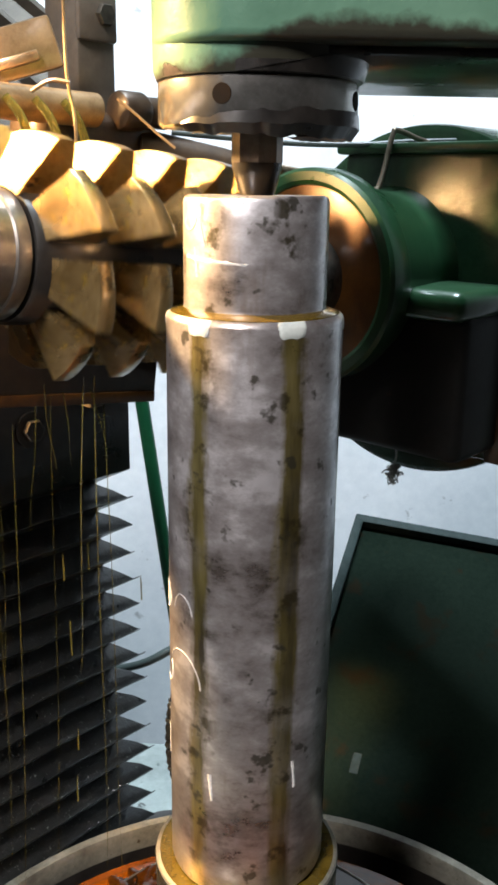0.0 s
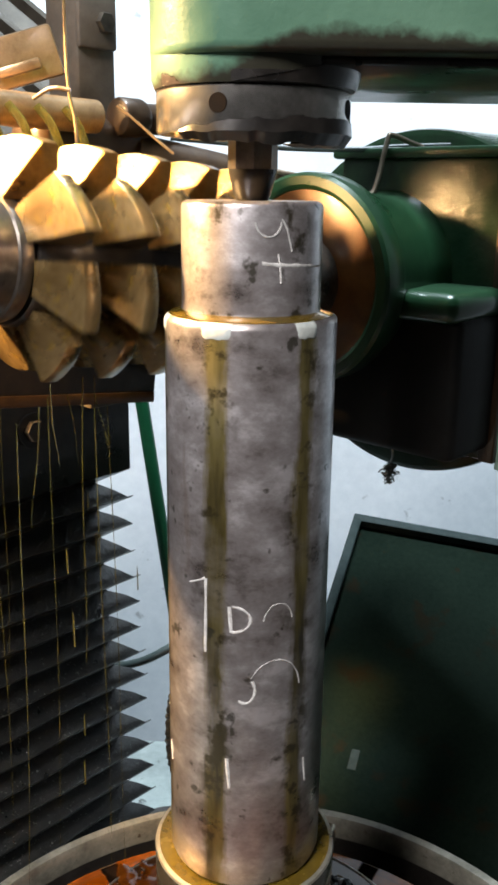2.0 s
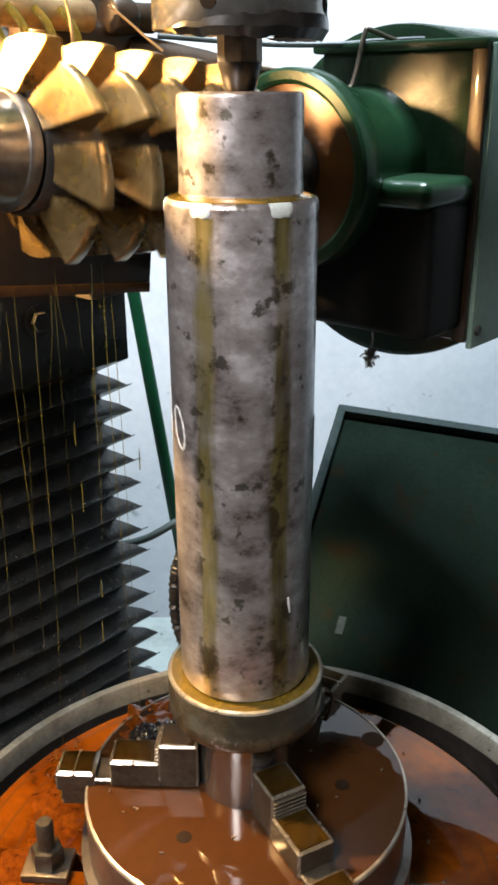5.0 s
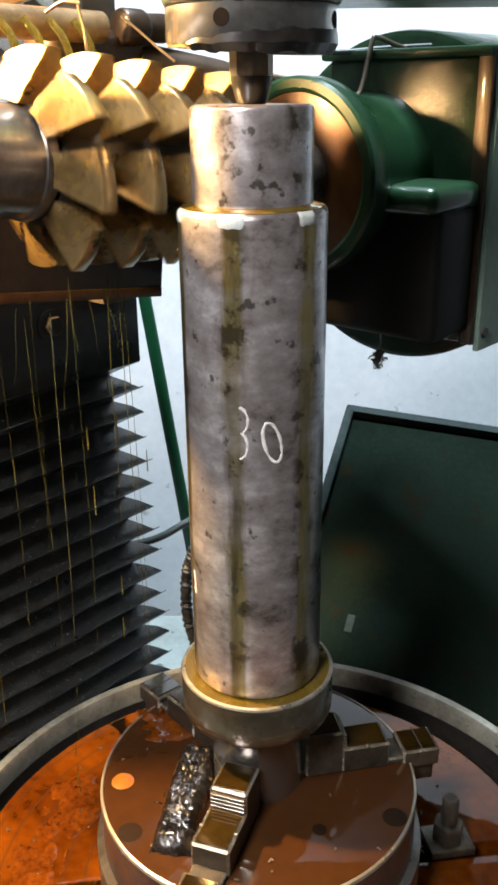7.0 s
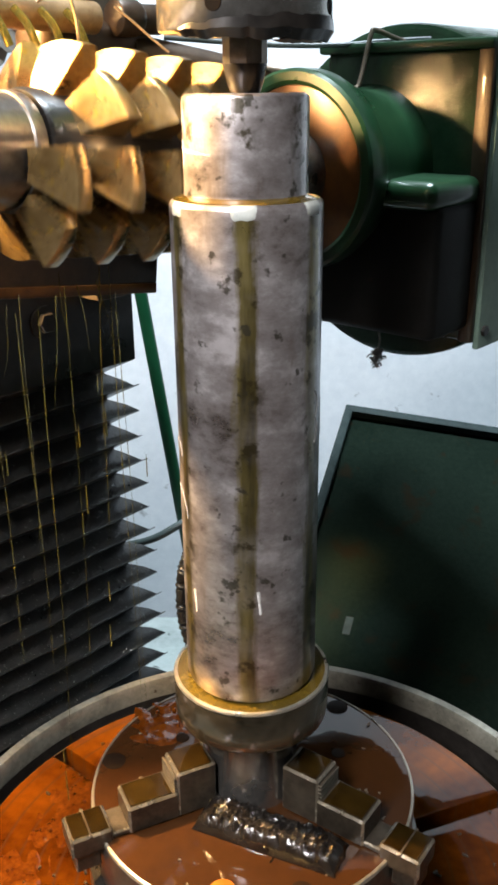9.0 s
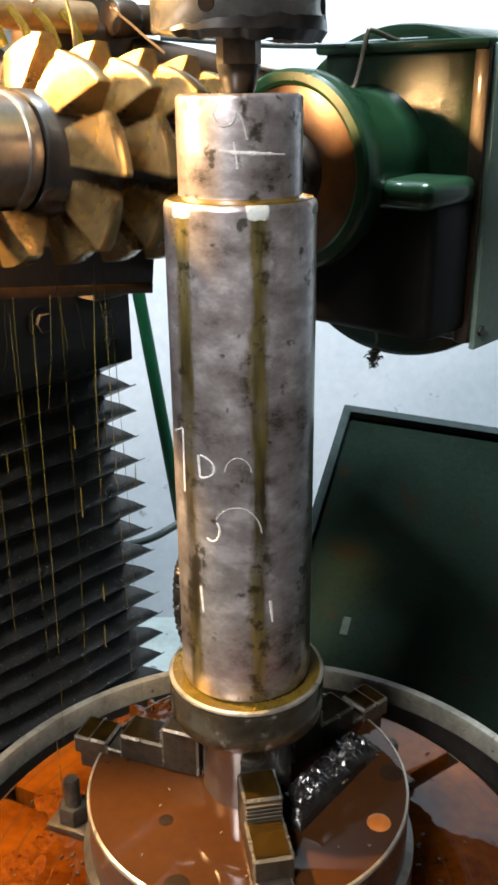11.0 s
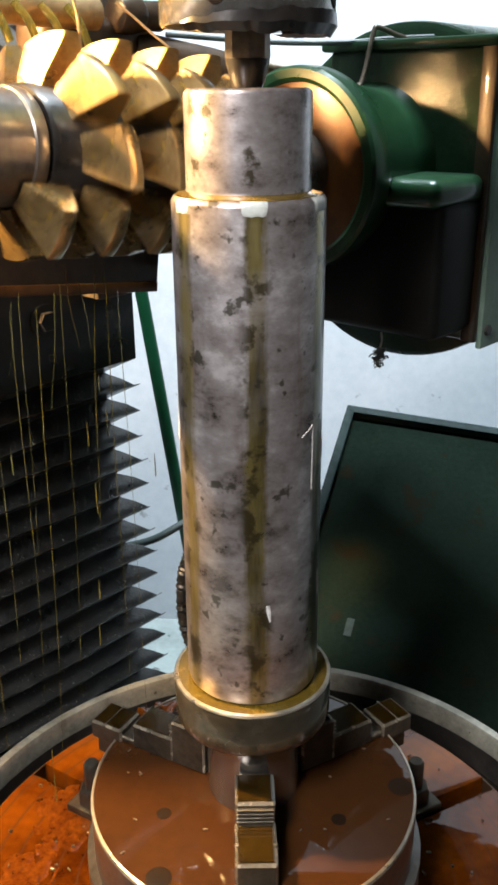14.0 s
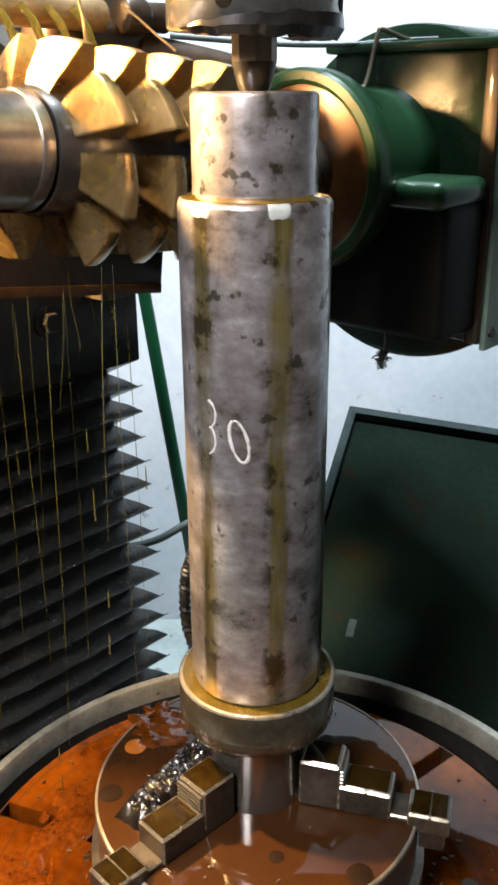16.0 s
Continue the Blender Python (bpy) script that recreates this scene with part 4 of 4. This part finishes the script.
def tailstock():
    t = thing("tailstock_arm", "pale green enamelled tailstock arm, chipped along its lower edge", "tailstock")
    bm = bmesh.new()
    n = 28
    outline = []
    for i in range(n + 1):
        a = radians(90 + 180 * i / n)
        outline.append((0.0555 * math.cos(a) * 1.0, 0.0 + 0.062 * math.sin(a) if math.sin(a) < 0 else 0.16 * math.sin(a)))
    outline += [(0.9, -0.074), (0.9, 0.19)]
    f = bm.faces.new([bm.verts.new((x, y, 0.5925)) for x, y in outline])
    ext = bmesh.ops.extrude_face_region(bm, geom=[f])
    bmesh.ops.translate(bm, verts=[v for v in ext["geom"] if isinstance(v, bmesh.types.BMVert)], vec=(0, 0, 0.24))
    low = [e for e in bm.edges if all(abs(v.co.z - 0.5925) < 1e-6 for v in e.verts)]
    bmesh.ops.bevel(bm, geom=low, offset=0.005, segments=3, affect="EDGES", profile=0.5)
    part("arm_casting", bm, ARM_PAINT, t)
    # thin slab that makes the arm's underside near-black
    part("arm_soffit", block(0.03, 0.88, -0.046, 0.15, 0.5885, 0.5935, 0.002), BLACK_OIL, t, "dark slab along the underside")
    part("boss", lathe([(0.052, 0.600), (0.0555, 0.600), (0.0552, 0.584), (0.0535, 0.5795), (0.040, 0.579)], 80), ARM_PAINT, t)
    # dark ring round the front and right of the boss
    g = bmesh.new()
    rows_ = []
    for k in range(81):
        a = radians(-104 + 174 * k / 80)
        f = min(1.0, k / 34) ** 1.1
        z1 = 0.5797 + 0.0140 * f
        lift = 0.0552 + 0.0030 * f
        rows_.append([g.verts.new((r * math.cos(a), r * math.sin(a), z)) for r, z in ((0.0545, z1), (lift, z1 - 0.0003), (lift - 0.001 * f, 0.5850), (0.0550, 0.5797), (0.045, 0.5792))])
    for q, w in zip(rows_, rows_[1:]):
        for k in range(4):
            g.faces.new((q[k], w[k], w[k + 1], q[k + 1]))
    part("dark_skirt", g, BLACK_OIL, t, "dark partial ring round the boss")
    cap = part("retaining_cap", lathe([(0.0, 0.5795), (0.0515, 0.5795), (0.0528, 0.578), (0.0528, 0.5585), (0.0518, 0.5570), (0.0405, 0.5565), (0.0385, 0.5555), (0.0, 0.5555)], 96), STUB_STEEL, t, "steel retaining nut with spanner holes")
    for a in (-112, -22, 68, 158):
        m = Matrix.Rotation(radians(a), 4, "Z") @ Matrix.Translation((0.0522, 0, 0.5700)) @ Matrix.Rotation(radians(90), 4, "Y")
        # no bore is cut: a dark disc gives the hole its shade
        part("spanner_hole", lathe([(0, 0.0009), (0.0047, 0.0009), (0.0050, 0.0004), (0.0050, -0.001)], 24, m), HOLE_SHADE, cap)
    g = bmesh.new()
    rows_ = []
    for k in range(121):
        a = radians(-138 + 200 * k / 120)
        jag = 0.0022 * noise.noise(Vector((k * 0.13, 4, 0))) + 0.0008 * noise.noise(Vector((k * 0.37, 9, 0)))
        up_ = 0.0062 * math.sin(math.pi * k / 120) ** 0.7
        rows_.append([g.verts.new((r * math.cos(a), r * math.sin(a), z)) for r, z in ((0.0534, 0.5580 + up_ + jag), (0.0540, 0.5568 + 0.5 * jag), (0.0500, 0.5535 - 0.4 * up_ + jag), (0.0380, 0.5548))])
    for q, w in zip(rows_, rows_[1:]):
        for k in range(3):
            g.faces.new((q[k], w[k], w[k + 1], q[k + 1]))
    part("grease", g, BLACK_OIL, t, "black grease under the cap")
    centre = part("tail_centre", lathe([(0, 0.558), (0.0138, 0.558), (0.0138, 0.5402), (0.0132, 0.5392), (0.006, 0.5390)], 8), ARBOR, t, "faceted steel tail centre")
    part("centre_tip", lathe([(0.0060, 0.5396), (0.0136, 0.5396), (0.0134, 0.5375), (0.0104, 0.5262), (0.0088, 0.5228), (0.0040, 0.5180), (0, 0.5172)], 40), BLACK_OIL, centre, "black oily centre tip")


def chute():
    """Sloping dark sheet tray behind the table, with a folded rim."""
    c = thing("chip_tray", "dark green sheet-metal chip tray with a raised rim", "tray")
    nx = Vector((1, 0, 0))
    down = Vector((0, -0.307, -0.189)).normalized()
    up = nx.cross(-down).normalized()
    o = Vector((0.2, 0.751, 0.042))
    m = Matrix((nx.to_4d(), (-down).to_4d(), up.to_4d(), (0, 0, 0, 1))).transposed()
    m.col[3] = (*o, 1)
    for k in range(3):
        m[3][k] = 0
    # the top edge falls away to the right, the left edge runs in under the basin
    skew = Matrix.Identity(4)
    skew[1][0], skew[0][1] = -0.235, 0.36
    part("tray_floor", block(0.002, 0.62, -0.86, -0.004, -0.004, 0, 0.001, m @ skew), DARK_GREEN, c)
    part("tray_rim", block(-0.008, 0.62, -0.009, 0.004, -0.006, 0.014, 0.002, m @ skew), TRAY_RIM, c, "worn grey-green upper rim")
    part("tray_side", block(-0.008, 0.005, -0.70, -0.004, -0.006, 0.014, 0.002, m @ skew), TRAY_RIM, c, "worn grey-green side rim")
    part("tray_leg", block(0.30, 0.34, 0.60, 0.64, -0.9, -0.16, 0.003), DARK_GREEN, c)
    part("tray_leg", block(0.62, 0.66, 0.54, 0.58, -0.9, -0.22, 0.003), DARK_GREEN, c)
    b = block(0.075, 0.085, -0.365, -0.34, 0.0, 0.0008, 0, m @ skew)
    part("scrape", b, TRAY_RIM, c, "pale scrape in the paint")


def cables_and_pipes():
    p = thing("green_pole", "slanting green painted steel pole against the wall", "pole")
    part("pole_tube", tube([(-0.160, 0.6, 0.62), (-0.1135, 0.6, 0.27), (-0.050, 0.6, -0.22)], 0.0088, 16), POLE_GREEN, p)
    h = thing("rubber_hose", "dark rubber hose curving behind the bellows", "hose")
    part("hose_tube", tube(curve_points([(-0.22, 0.42, -0.02), (-0.14, 0.41, -0.006), (-0.10, 0.40, 0.008), (-0.06, 0.40, 0.030), (0.0, 0.42, 0.05)]), 0.0048, 12), HOSE, h)
    h = thing("corrugated_hose", "black ribbed hose hanging behind the shaft", "hose")
    bm = bmesh.new()
    pts = curve_points([(-0.053, 0.30, 0.045), (-0.063, 0.30, 0.010), (-0.064, 0.30, -0.045), (-0.052, 0.30, -0.095), (-0.034, 0.30, -0.14)], 14)
    tube(pts, 0.0066, 12, bm, lambda f: 1 + 0.16 * math.sin(f * 150))
    part("hose_tube", bm, RUBBER, h)
    w = thing("oil_pipe", "thin bent steel oil pipe clipped across the housing", "pipe")
    part("pipe_run", tube(curve_points([(-0.06, 0.33, 0.572), (0.04, 0.345, 0.5655), (0.11, 0.35, 0.565), (0.152, 0.352, 0.568), (0.20, 0.355, 0.570)]), 0.0026, 10), HOSE, w)
    part("pipe_bend", tube(curve_points([(-0.04, 0.30, 0.556), (0.04, 0.305, 0.543), (0.10, 0.312, 0.529), (0.120, 0.318, 0.5255), (0.127, 0.322, 0.536), (0.136, 0.33, 0.572), (0.141, 0.333, 0.577), (0.160, 0.34, 0.571), (0.172, 0.345, 0.5675)], 10), 0.0024, 10), WIRE, w)
    c = thing("coolant_pipe", "brown coolant pipe with slanting outlets over the hob", "pipe")
    part("pipe_run", tube([FLAT @ Vector((-0.42, 0.235, 0.587)), FLAT @ Vector((0.075, 0.235, 0.581))], 0.0125, 24), PIPE, c)
    part("elbow", lathe([(0, -0.0005), (0.0118, 0.0), (0.0140, 0.0012), (0.0150, 0.0035), (0.0150, 0.022), (0.0135, 0.026), (0.0118, 0.028), (0.0125, 0.050), (0.0100, 0.056), (0.0095, 0.082), (0.0, 0.082)], 32, FLAT @ Matrix.Translation((0.10, 0.240, 0.583)) @ Matrix.Rotation(radians(90), 4, "Y")), BROWN_IRON, c, "brown pipe elbow")
    part("valve_body", block(0.030, 0.150, 0.242, 0.292, 0.500, 0.582, 0.014, FLAT, None, 4), BROWN_IRON, c, "oily brown valve block")
    part("feed_arm", tube([FLAT @ Vector((0.13, 0.255, 0.554)), FLAT @ Vector((0.20, 0.225, 0.540)), FLAT @ Vector((0.275, 0.19, 0.520))], 0.019, 24), BROWN_IRON, c, "thick brown feed arm")
    for k in range(4):
        q = FLAT @ Vector((-0.035 + 0.024 * k, 0.222, 0.584))
        q2 = FLAT @ Vector((-0.023 + 0.024 * k, 0.213, 0.557))
        part("outlet", tube(curve_points([q, (q + q2) / 2 + Vector((0.002, -0.002, 0.002)), q2]), 0.0032, 10), OIL, c, "oil running from an outlet")
    d = thing("machine_bracket", "grey slanting steel support arm", "bracket")
    slope = Matrix.Translation((-0.158, 0.235, 0.628)) @ Matrix.Rotation(radians(10), 4, "Z") @ Matrix.Rotation(radians(-17), 4, "Y")
    part("arm_bar", block(-0.36, 0.016, -0.004, 0.004, -0.020, 0.018, 0.003, slope), PIPE, d)
    part("arm_clip", block(-0.034, 0.0, -0.012, -0.004, -0.012, -0.004, 0.002, slope), PIPE, d)
    r = thing("guide_wire", "thin upright wire dripping oil by the post", "wire")
    part("wire_rod", tube(curve_points([(-0.124, 0.155, 0.66), (-0.1235, 0.155, 0.60), (-0.1195, 0.155, 0.575), (-0.1185, 0.155, 0.55)]), 0.0012, 8), PIPE, r)
    part("wire_hook", tube(curve_points([(-0.148, 0.155, 0.588), (-0.135, 0.155, 0.595), (-0.1215, 0.155, 0.594)]), 0.0016, 8), PIPE, r)
    f = thing("loose_fibre", "thin yellow fibre hanging from the pipe elbow", "fibre")
    part("fibre_strand", tube(curve_points([(-0.094, 0.2, 0.588), (-0.080, 0.2, 0.577), (-0.066, 0.2, 0.565), (-0.052, 0.2, 0.554)]), 0.0011, 6), PIPE, f)
    e = thing("spare_cable", "black cable loop hanging beside the post", "cable")
    part("cable_loop", tube(curve_points([FLAT @ Vector(q) for q in ((0.140, 0.350, 0.640), (0.155, 0.350, 0.634), (0.163, 0.350, 0.620), (0.156, 0.350, 0.611), (0.140, 0.350, 0.609))]), 0.0022, 8), HOSE, e)
    l = thing("oily_lint", "grey tuft of oily lint hanging from the drum", "lint")
    bm = bmesh.new()
    rnd = random.Random(8)
    tube(curve_points([(0.165, 0.37, 0.272), (0.166, 0.37, 0.262), (0.164, 0.37, 0.252)]), 0.0011, 6, bm)
    for _ in range(110):
        p0 = Vector((0.164 + rnd.gauss(0, 0.0024), 0.37 + rnd.gauss(0, 0.0024), 0.252 - abs(rnd.gauss(0, 0.008))))
        p1 = p0 + Vector((rnd.gauss(0, 0.0026), rnd.gauss(0, 0.0026), rnd.uniform(-0.007, 0.003)))
        tube([p0, (p0 + p1) / 2 + Vector((rnd.gauss(0, 0.002), 0, 0.001)), p1], rnd.uniform(0.0004, 0.0011), 5, bm)
    part("tuft", bm, RAG, l)
    s = thing("roof_sheet", "grey corrugated metal sheet sloping behind the post", "sheet metal")
    bm = bmesh.new()
    cols = []
    for i in range(120):
        x = i * 0.012
        z = 0.012 if (i % 4) == 2 else 0.0
        cols.append([bm.verts.new((x, y, z)) for y in (-0.9, 0.9)])
    for a, b in zip(cols, cols[1:]):
        bm.faces.new((a[0], b[0], b[1], a[1]))
    ext = bmesh.ops.extrude_face_region(bm, geom=bm.faces[:])
    bmesh.ops.translate(bm, verts=[v for v in ext["geom"] if isinstance(v, bmesh.types.BMVert)], vec=(0, 0, -0.0015))
    bm.transform(Matrix.Translation((-1.255, 1.02, 0.72)) @ Matrix.Rotation(radians(62), 4, "X") @ Matrix.Rotation(radians(48), 4, "Z") @ Matrix.Translation((-0.72, 0.1, 0)))
    part("sheet", bm, SHEET, s)
    lamp = thing("work_lamp", "enamelled machine work lamp with a lit bulb", "lamp")
    aim = look(LAMP, LAMP_AIM)
    part("shade", lathe([(0.075, -0.035), (0.070, -0.005), (0.045, 0.045), (0.022, 0.065), (0.020, 0.067), (0.043, 0.048), (0.068, -0.003), (0.073, -0.035)], 40, aim), LAMP_SHADE, lamp)
    part("bulb", lathe([(0, 0.058), (0.012, 0.056), (0.018, 0.046), (0.012, 0.036), (0, 0.033)], 24, aim), BULB, lamp)
    part("gooseneck", tube(curve_points([aim @ Vector((0, 0, 0.066)), LAMP + Vector((-0.08, 0.10, 0.16)), LAMP + Vector((-0.02, 0.22, 0.10)), FLAT @ Vector((0.10, 0.30, 0.95))]), 0.008, 12), BLACK_OIL, lamp)


STRANDS = []


def streams():
    rnd = random.Random(21)
    for k in range(14):
        a = -0.088 + 0.0104 * k + rnd.uniform(-0.009, 0.009)
        back = rnd.choice((0.150, 0.175, 0.205, 0.228))
        top = FLAT @ Vector((a, back, 0.37 if back > 0.17 else 0.40))
        s = thing("oil_strand", "thin falling strand of yellow cutting oil", "oil strand", group="falling oil strands")
        s.location = top
        ln = rnd.choice((0.06, 0.10, 0.16, 0.24, 0.34, 0.42))
        lean = rnd.uniform(-0.012, 0.014)
        bm = bmesh.new()
        pts = []
        ph = rnd.uniform(0, 6)
        for i in range(22):
            f = i / 21
            pts.append((0.0022 * math.sin(ph + 5 * f) * f + lean * f, 0.002 * math.cos(ph + 4 * f) * f, -ln * f))
        tube(pts, rnd.uniform(0.00032, 0.00062), 6, bm, lambda f: 1.0 - 0.75 * f + 0.22 * math.sin(f * 40 + ph))
        part("strand", bm, OIL, s)
        if k % 2:
            for q in range(rnd.choice((1, 2, 3))):
                bm = bmesh.new()
                d = rnd.uniform(0.02, 0.12)
                x = lean * (1 + d / ln)
                tube([(x, 0, -ln - d), (x, 0, -ln - d - 0.008), (x, 0, -ln - d - rnd.uniform(0.014, 0.030))], 0.0006, 6, bm, lambda f: 0.35 + 1.1 * f * (1.6 - f))
                part("oil_drop", bm, OIL, s, "falling amber drop")
        STRANDS.append((s, top, rnd.uniform(0, 6.3)))


SPLASHES = []


def splash(x, y, z, size_x, size_y, seed):
    """A restless puddle where the oil lands: a thin sheet with an uneven outline, ripples and beads."""
    s = thing("oil_splash", "rippling puddle of amber oil where the strands land", "oil", Matrix.Translation((x, y, z)), group="oil splashes")
    nx, ny = 44, 34
    bm = bmesh.new()
    grid = []
    for i in range(nx):
        row = []
        for j in range(ny):
            u_, v_ = 2 * i / (nx - 1) - 1, 2 * j / (ny - 1) - 1
            p = Vector((u_ * size_x, v_ * size_y, 0))
            edge = 1 - math.hypot(u_, v_) + 0.75 * noise.noise(Vector((u_ * 2.3, v_ * 2.3, seed))) - 0.12
            h = 0.0013 * min(1.0, max(edge, 0) * 3) ** 0.5 * (1 + 0.9 * noise.fractal(Vector((p.x * 75, p.y * 75, seed)), 1.0, 2, 2))
            row.append((bm.verts.new((p.x, p.y, h - 0.0006)), edge))
        grid.append(row)
    for i in range(nx - 1):
        for j in range(ny - 1):
            quad = (grid[i][j], grid[i + 1][j], grid[i + 1][j + 1], grid[i][j + 1])
            if max(q[1] for q in quad) > 0:
                bm.faces.new([q[0] for q in quad])
    bmesh.ops.delete(bm, geom=[v for v in bm.verts if not v.link_faces], context="VERTS")
    part("oil_sheet", bm, SPLASH_OIL, s).data.set_sharp_from_angle(angle=radians(180))
    rnd = random.Random(seed)
    for _ in range(9):
        p = Vector((rnd.uniform(-0.8, 0.8) * size_x, rnd.uniform(-0.8, 0.8) * size_y, 0.0008))
        bm = bmesh.new()
        bmesh.ops.create_icosphere(bm, subdivisions=2, radius=rnd.uniform(0.0008, 0.0024))
        bm.transform(Matrix.Translation(p) @ Matrix.Diagonal((1, 1, rnd.uniform(0.6, 1.6), 1)))
        part("oil_bead", bm, SPLASH_OIL, s)
    SPLASHES.append((s, Vector((x, y, z)), seed))


room()
shaft_ob = workpiece()
mandrel_ob = support_ring()
chuck_ob = chuck()
table_ob = rotary_table()
swarf_ob = swarf_bar()
basin()
bed()
column()
bellows()
hob_ob = hob()
hob_head()
spindle_housing()
tailstock()
chute()
cables_and_pipes()
streams()
splash(-0.080, 0.074, -0.0120, 0.030, 0.032, 3)
splash(-0.172, 0.085, -0.1246, 0.034, 0.045, 5)
splash(-0.208, 0.010, -0.1246, 0.030, 0.042, 8)

SPIN = 37.06
HOB_PHASE = 211.0
# how far the drive runs ahead of an even pace, in degrees of the table
AHEAD = [(0, 0), (0.5, 0.7), (1, -0.4), (1.5, 0.2), (2, 0.5), (2.5, 0.4), (3, 0.2), (3.5, 0.5), (4, 1.0), (5.2, 0.4), (6.5, 0), (7, 0), (7.5, 0.9), (8, 0.1), (8.5, 0.1), (9, 0.4),
         (10.2, 0.8), (11.5, 1.3), (12, 0.7), (12.5, 0.6), (13, 2.0), (13.5, 1.8), (14, 1.0), (14.5, 0.1), (15, 1.8), (15.5, 2.6), (16, 0)]


HOB_AHEAD = [(0, 0), (0.5, -6), (1, -20), (1.5, -6), (2, 4), (2.5, -18), (3, -8), (3.5, 3), (4, 10), (5.2, 6), (6.5, 0), (7, 9), (7.5, 19), (8, 2), (8.5, 6), (9, 18),
             (10.2, 10), (11.5, 2), (12, -18), (12.5, -11), (13, 7), (13.5, 14), (14, 22), (14.5, 9), (15, 14), (15.5, 22), (16, -4)]


def ahead(table, t):
    for (t0, a0), (t1, a1) in zip(table, table[1:]):
        if t <= t1:
            return a0 + (a1 - a0) * (t - t0) / (t1 - t0)
    return table[-1][1]


def turned(t):
    """Degrees that the table has turned by t seconds."""
    return SPIN * t + ahead(AHEAD, t)


def motions():
    """Workpiece, mandrel, chuck, table and swarf turn together; the hob turns six times as fast; oil strands and puddles sway."""
    for ob in (shaft_ob, mandrel_ob, chuck_ob, table_ob, swarf_ob):
        walk(ob, [(0.5 * i, pose(0, 0, 0, 0, 0, turned(0.5 * i))) for i in range(33)])
    walk(hob_ob, [(i * 0.25, FRAME @ Matrix.Rotation(radians(HOB_PHASE + 6 * SPIN * i * 0.25 + ahead(HOB_AHEAD, i * 0.25)), 4, "X")) for i in range(65)])
    for s, top, ph in STRANDS:
        walk(s, [(i * 0.4, Matrix.Translation(top + Vector((0.003 * math.sin(ph + 2.3 * i), 0.002 * math.sin(ph * 2 + 1.7 * i), 0))) @ pose(0, 0, 0, 0.7 * math.sin(ph + i * 1.9), 0.8 * math.cos(ph + i * 2.7), 40 * math.sin(i + ph))) for i in range(41)])
    for s, at, seed in SPLASHES:
        walk(s, [(i * 0.4, Matrix.Translation(at + Vector((0.003 * math.sin(seed + 2.1 * i), 0.003 * math.cos(seed * 2 + 1.6 * i), 0.0004 * math.sin(2.7 * i)))) @ pose(0, 0, 0, 0.5 * math.sin(seed + 1.3 * i), 0.5 * math.cos(seed + 2.2 * i), 14 * math.sin(seed + 1.7 * i))) for i in range(41)])


motions()
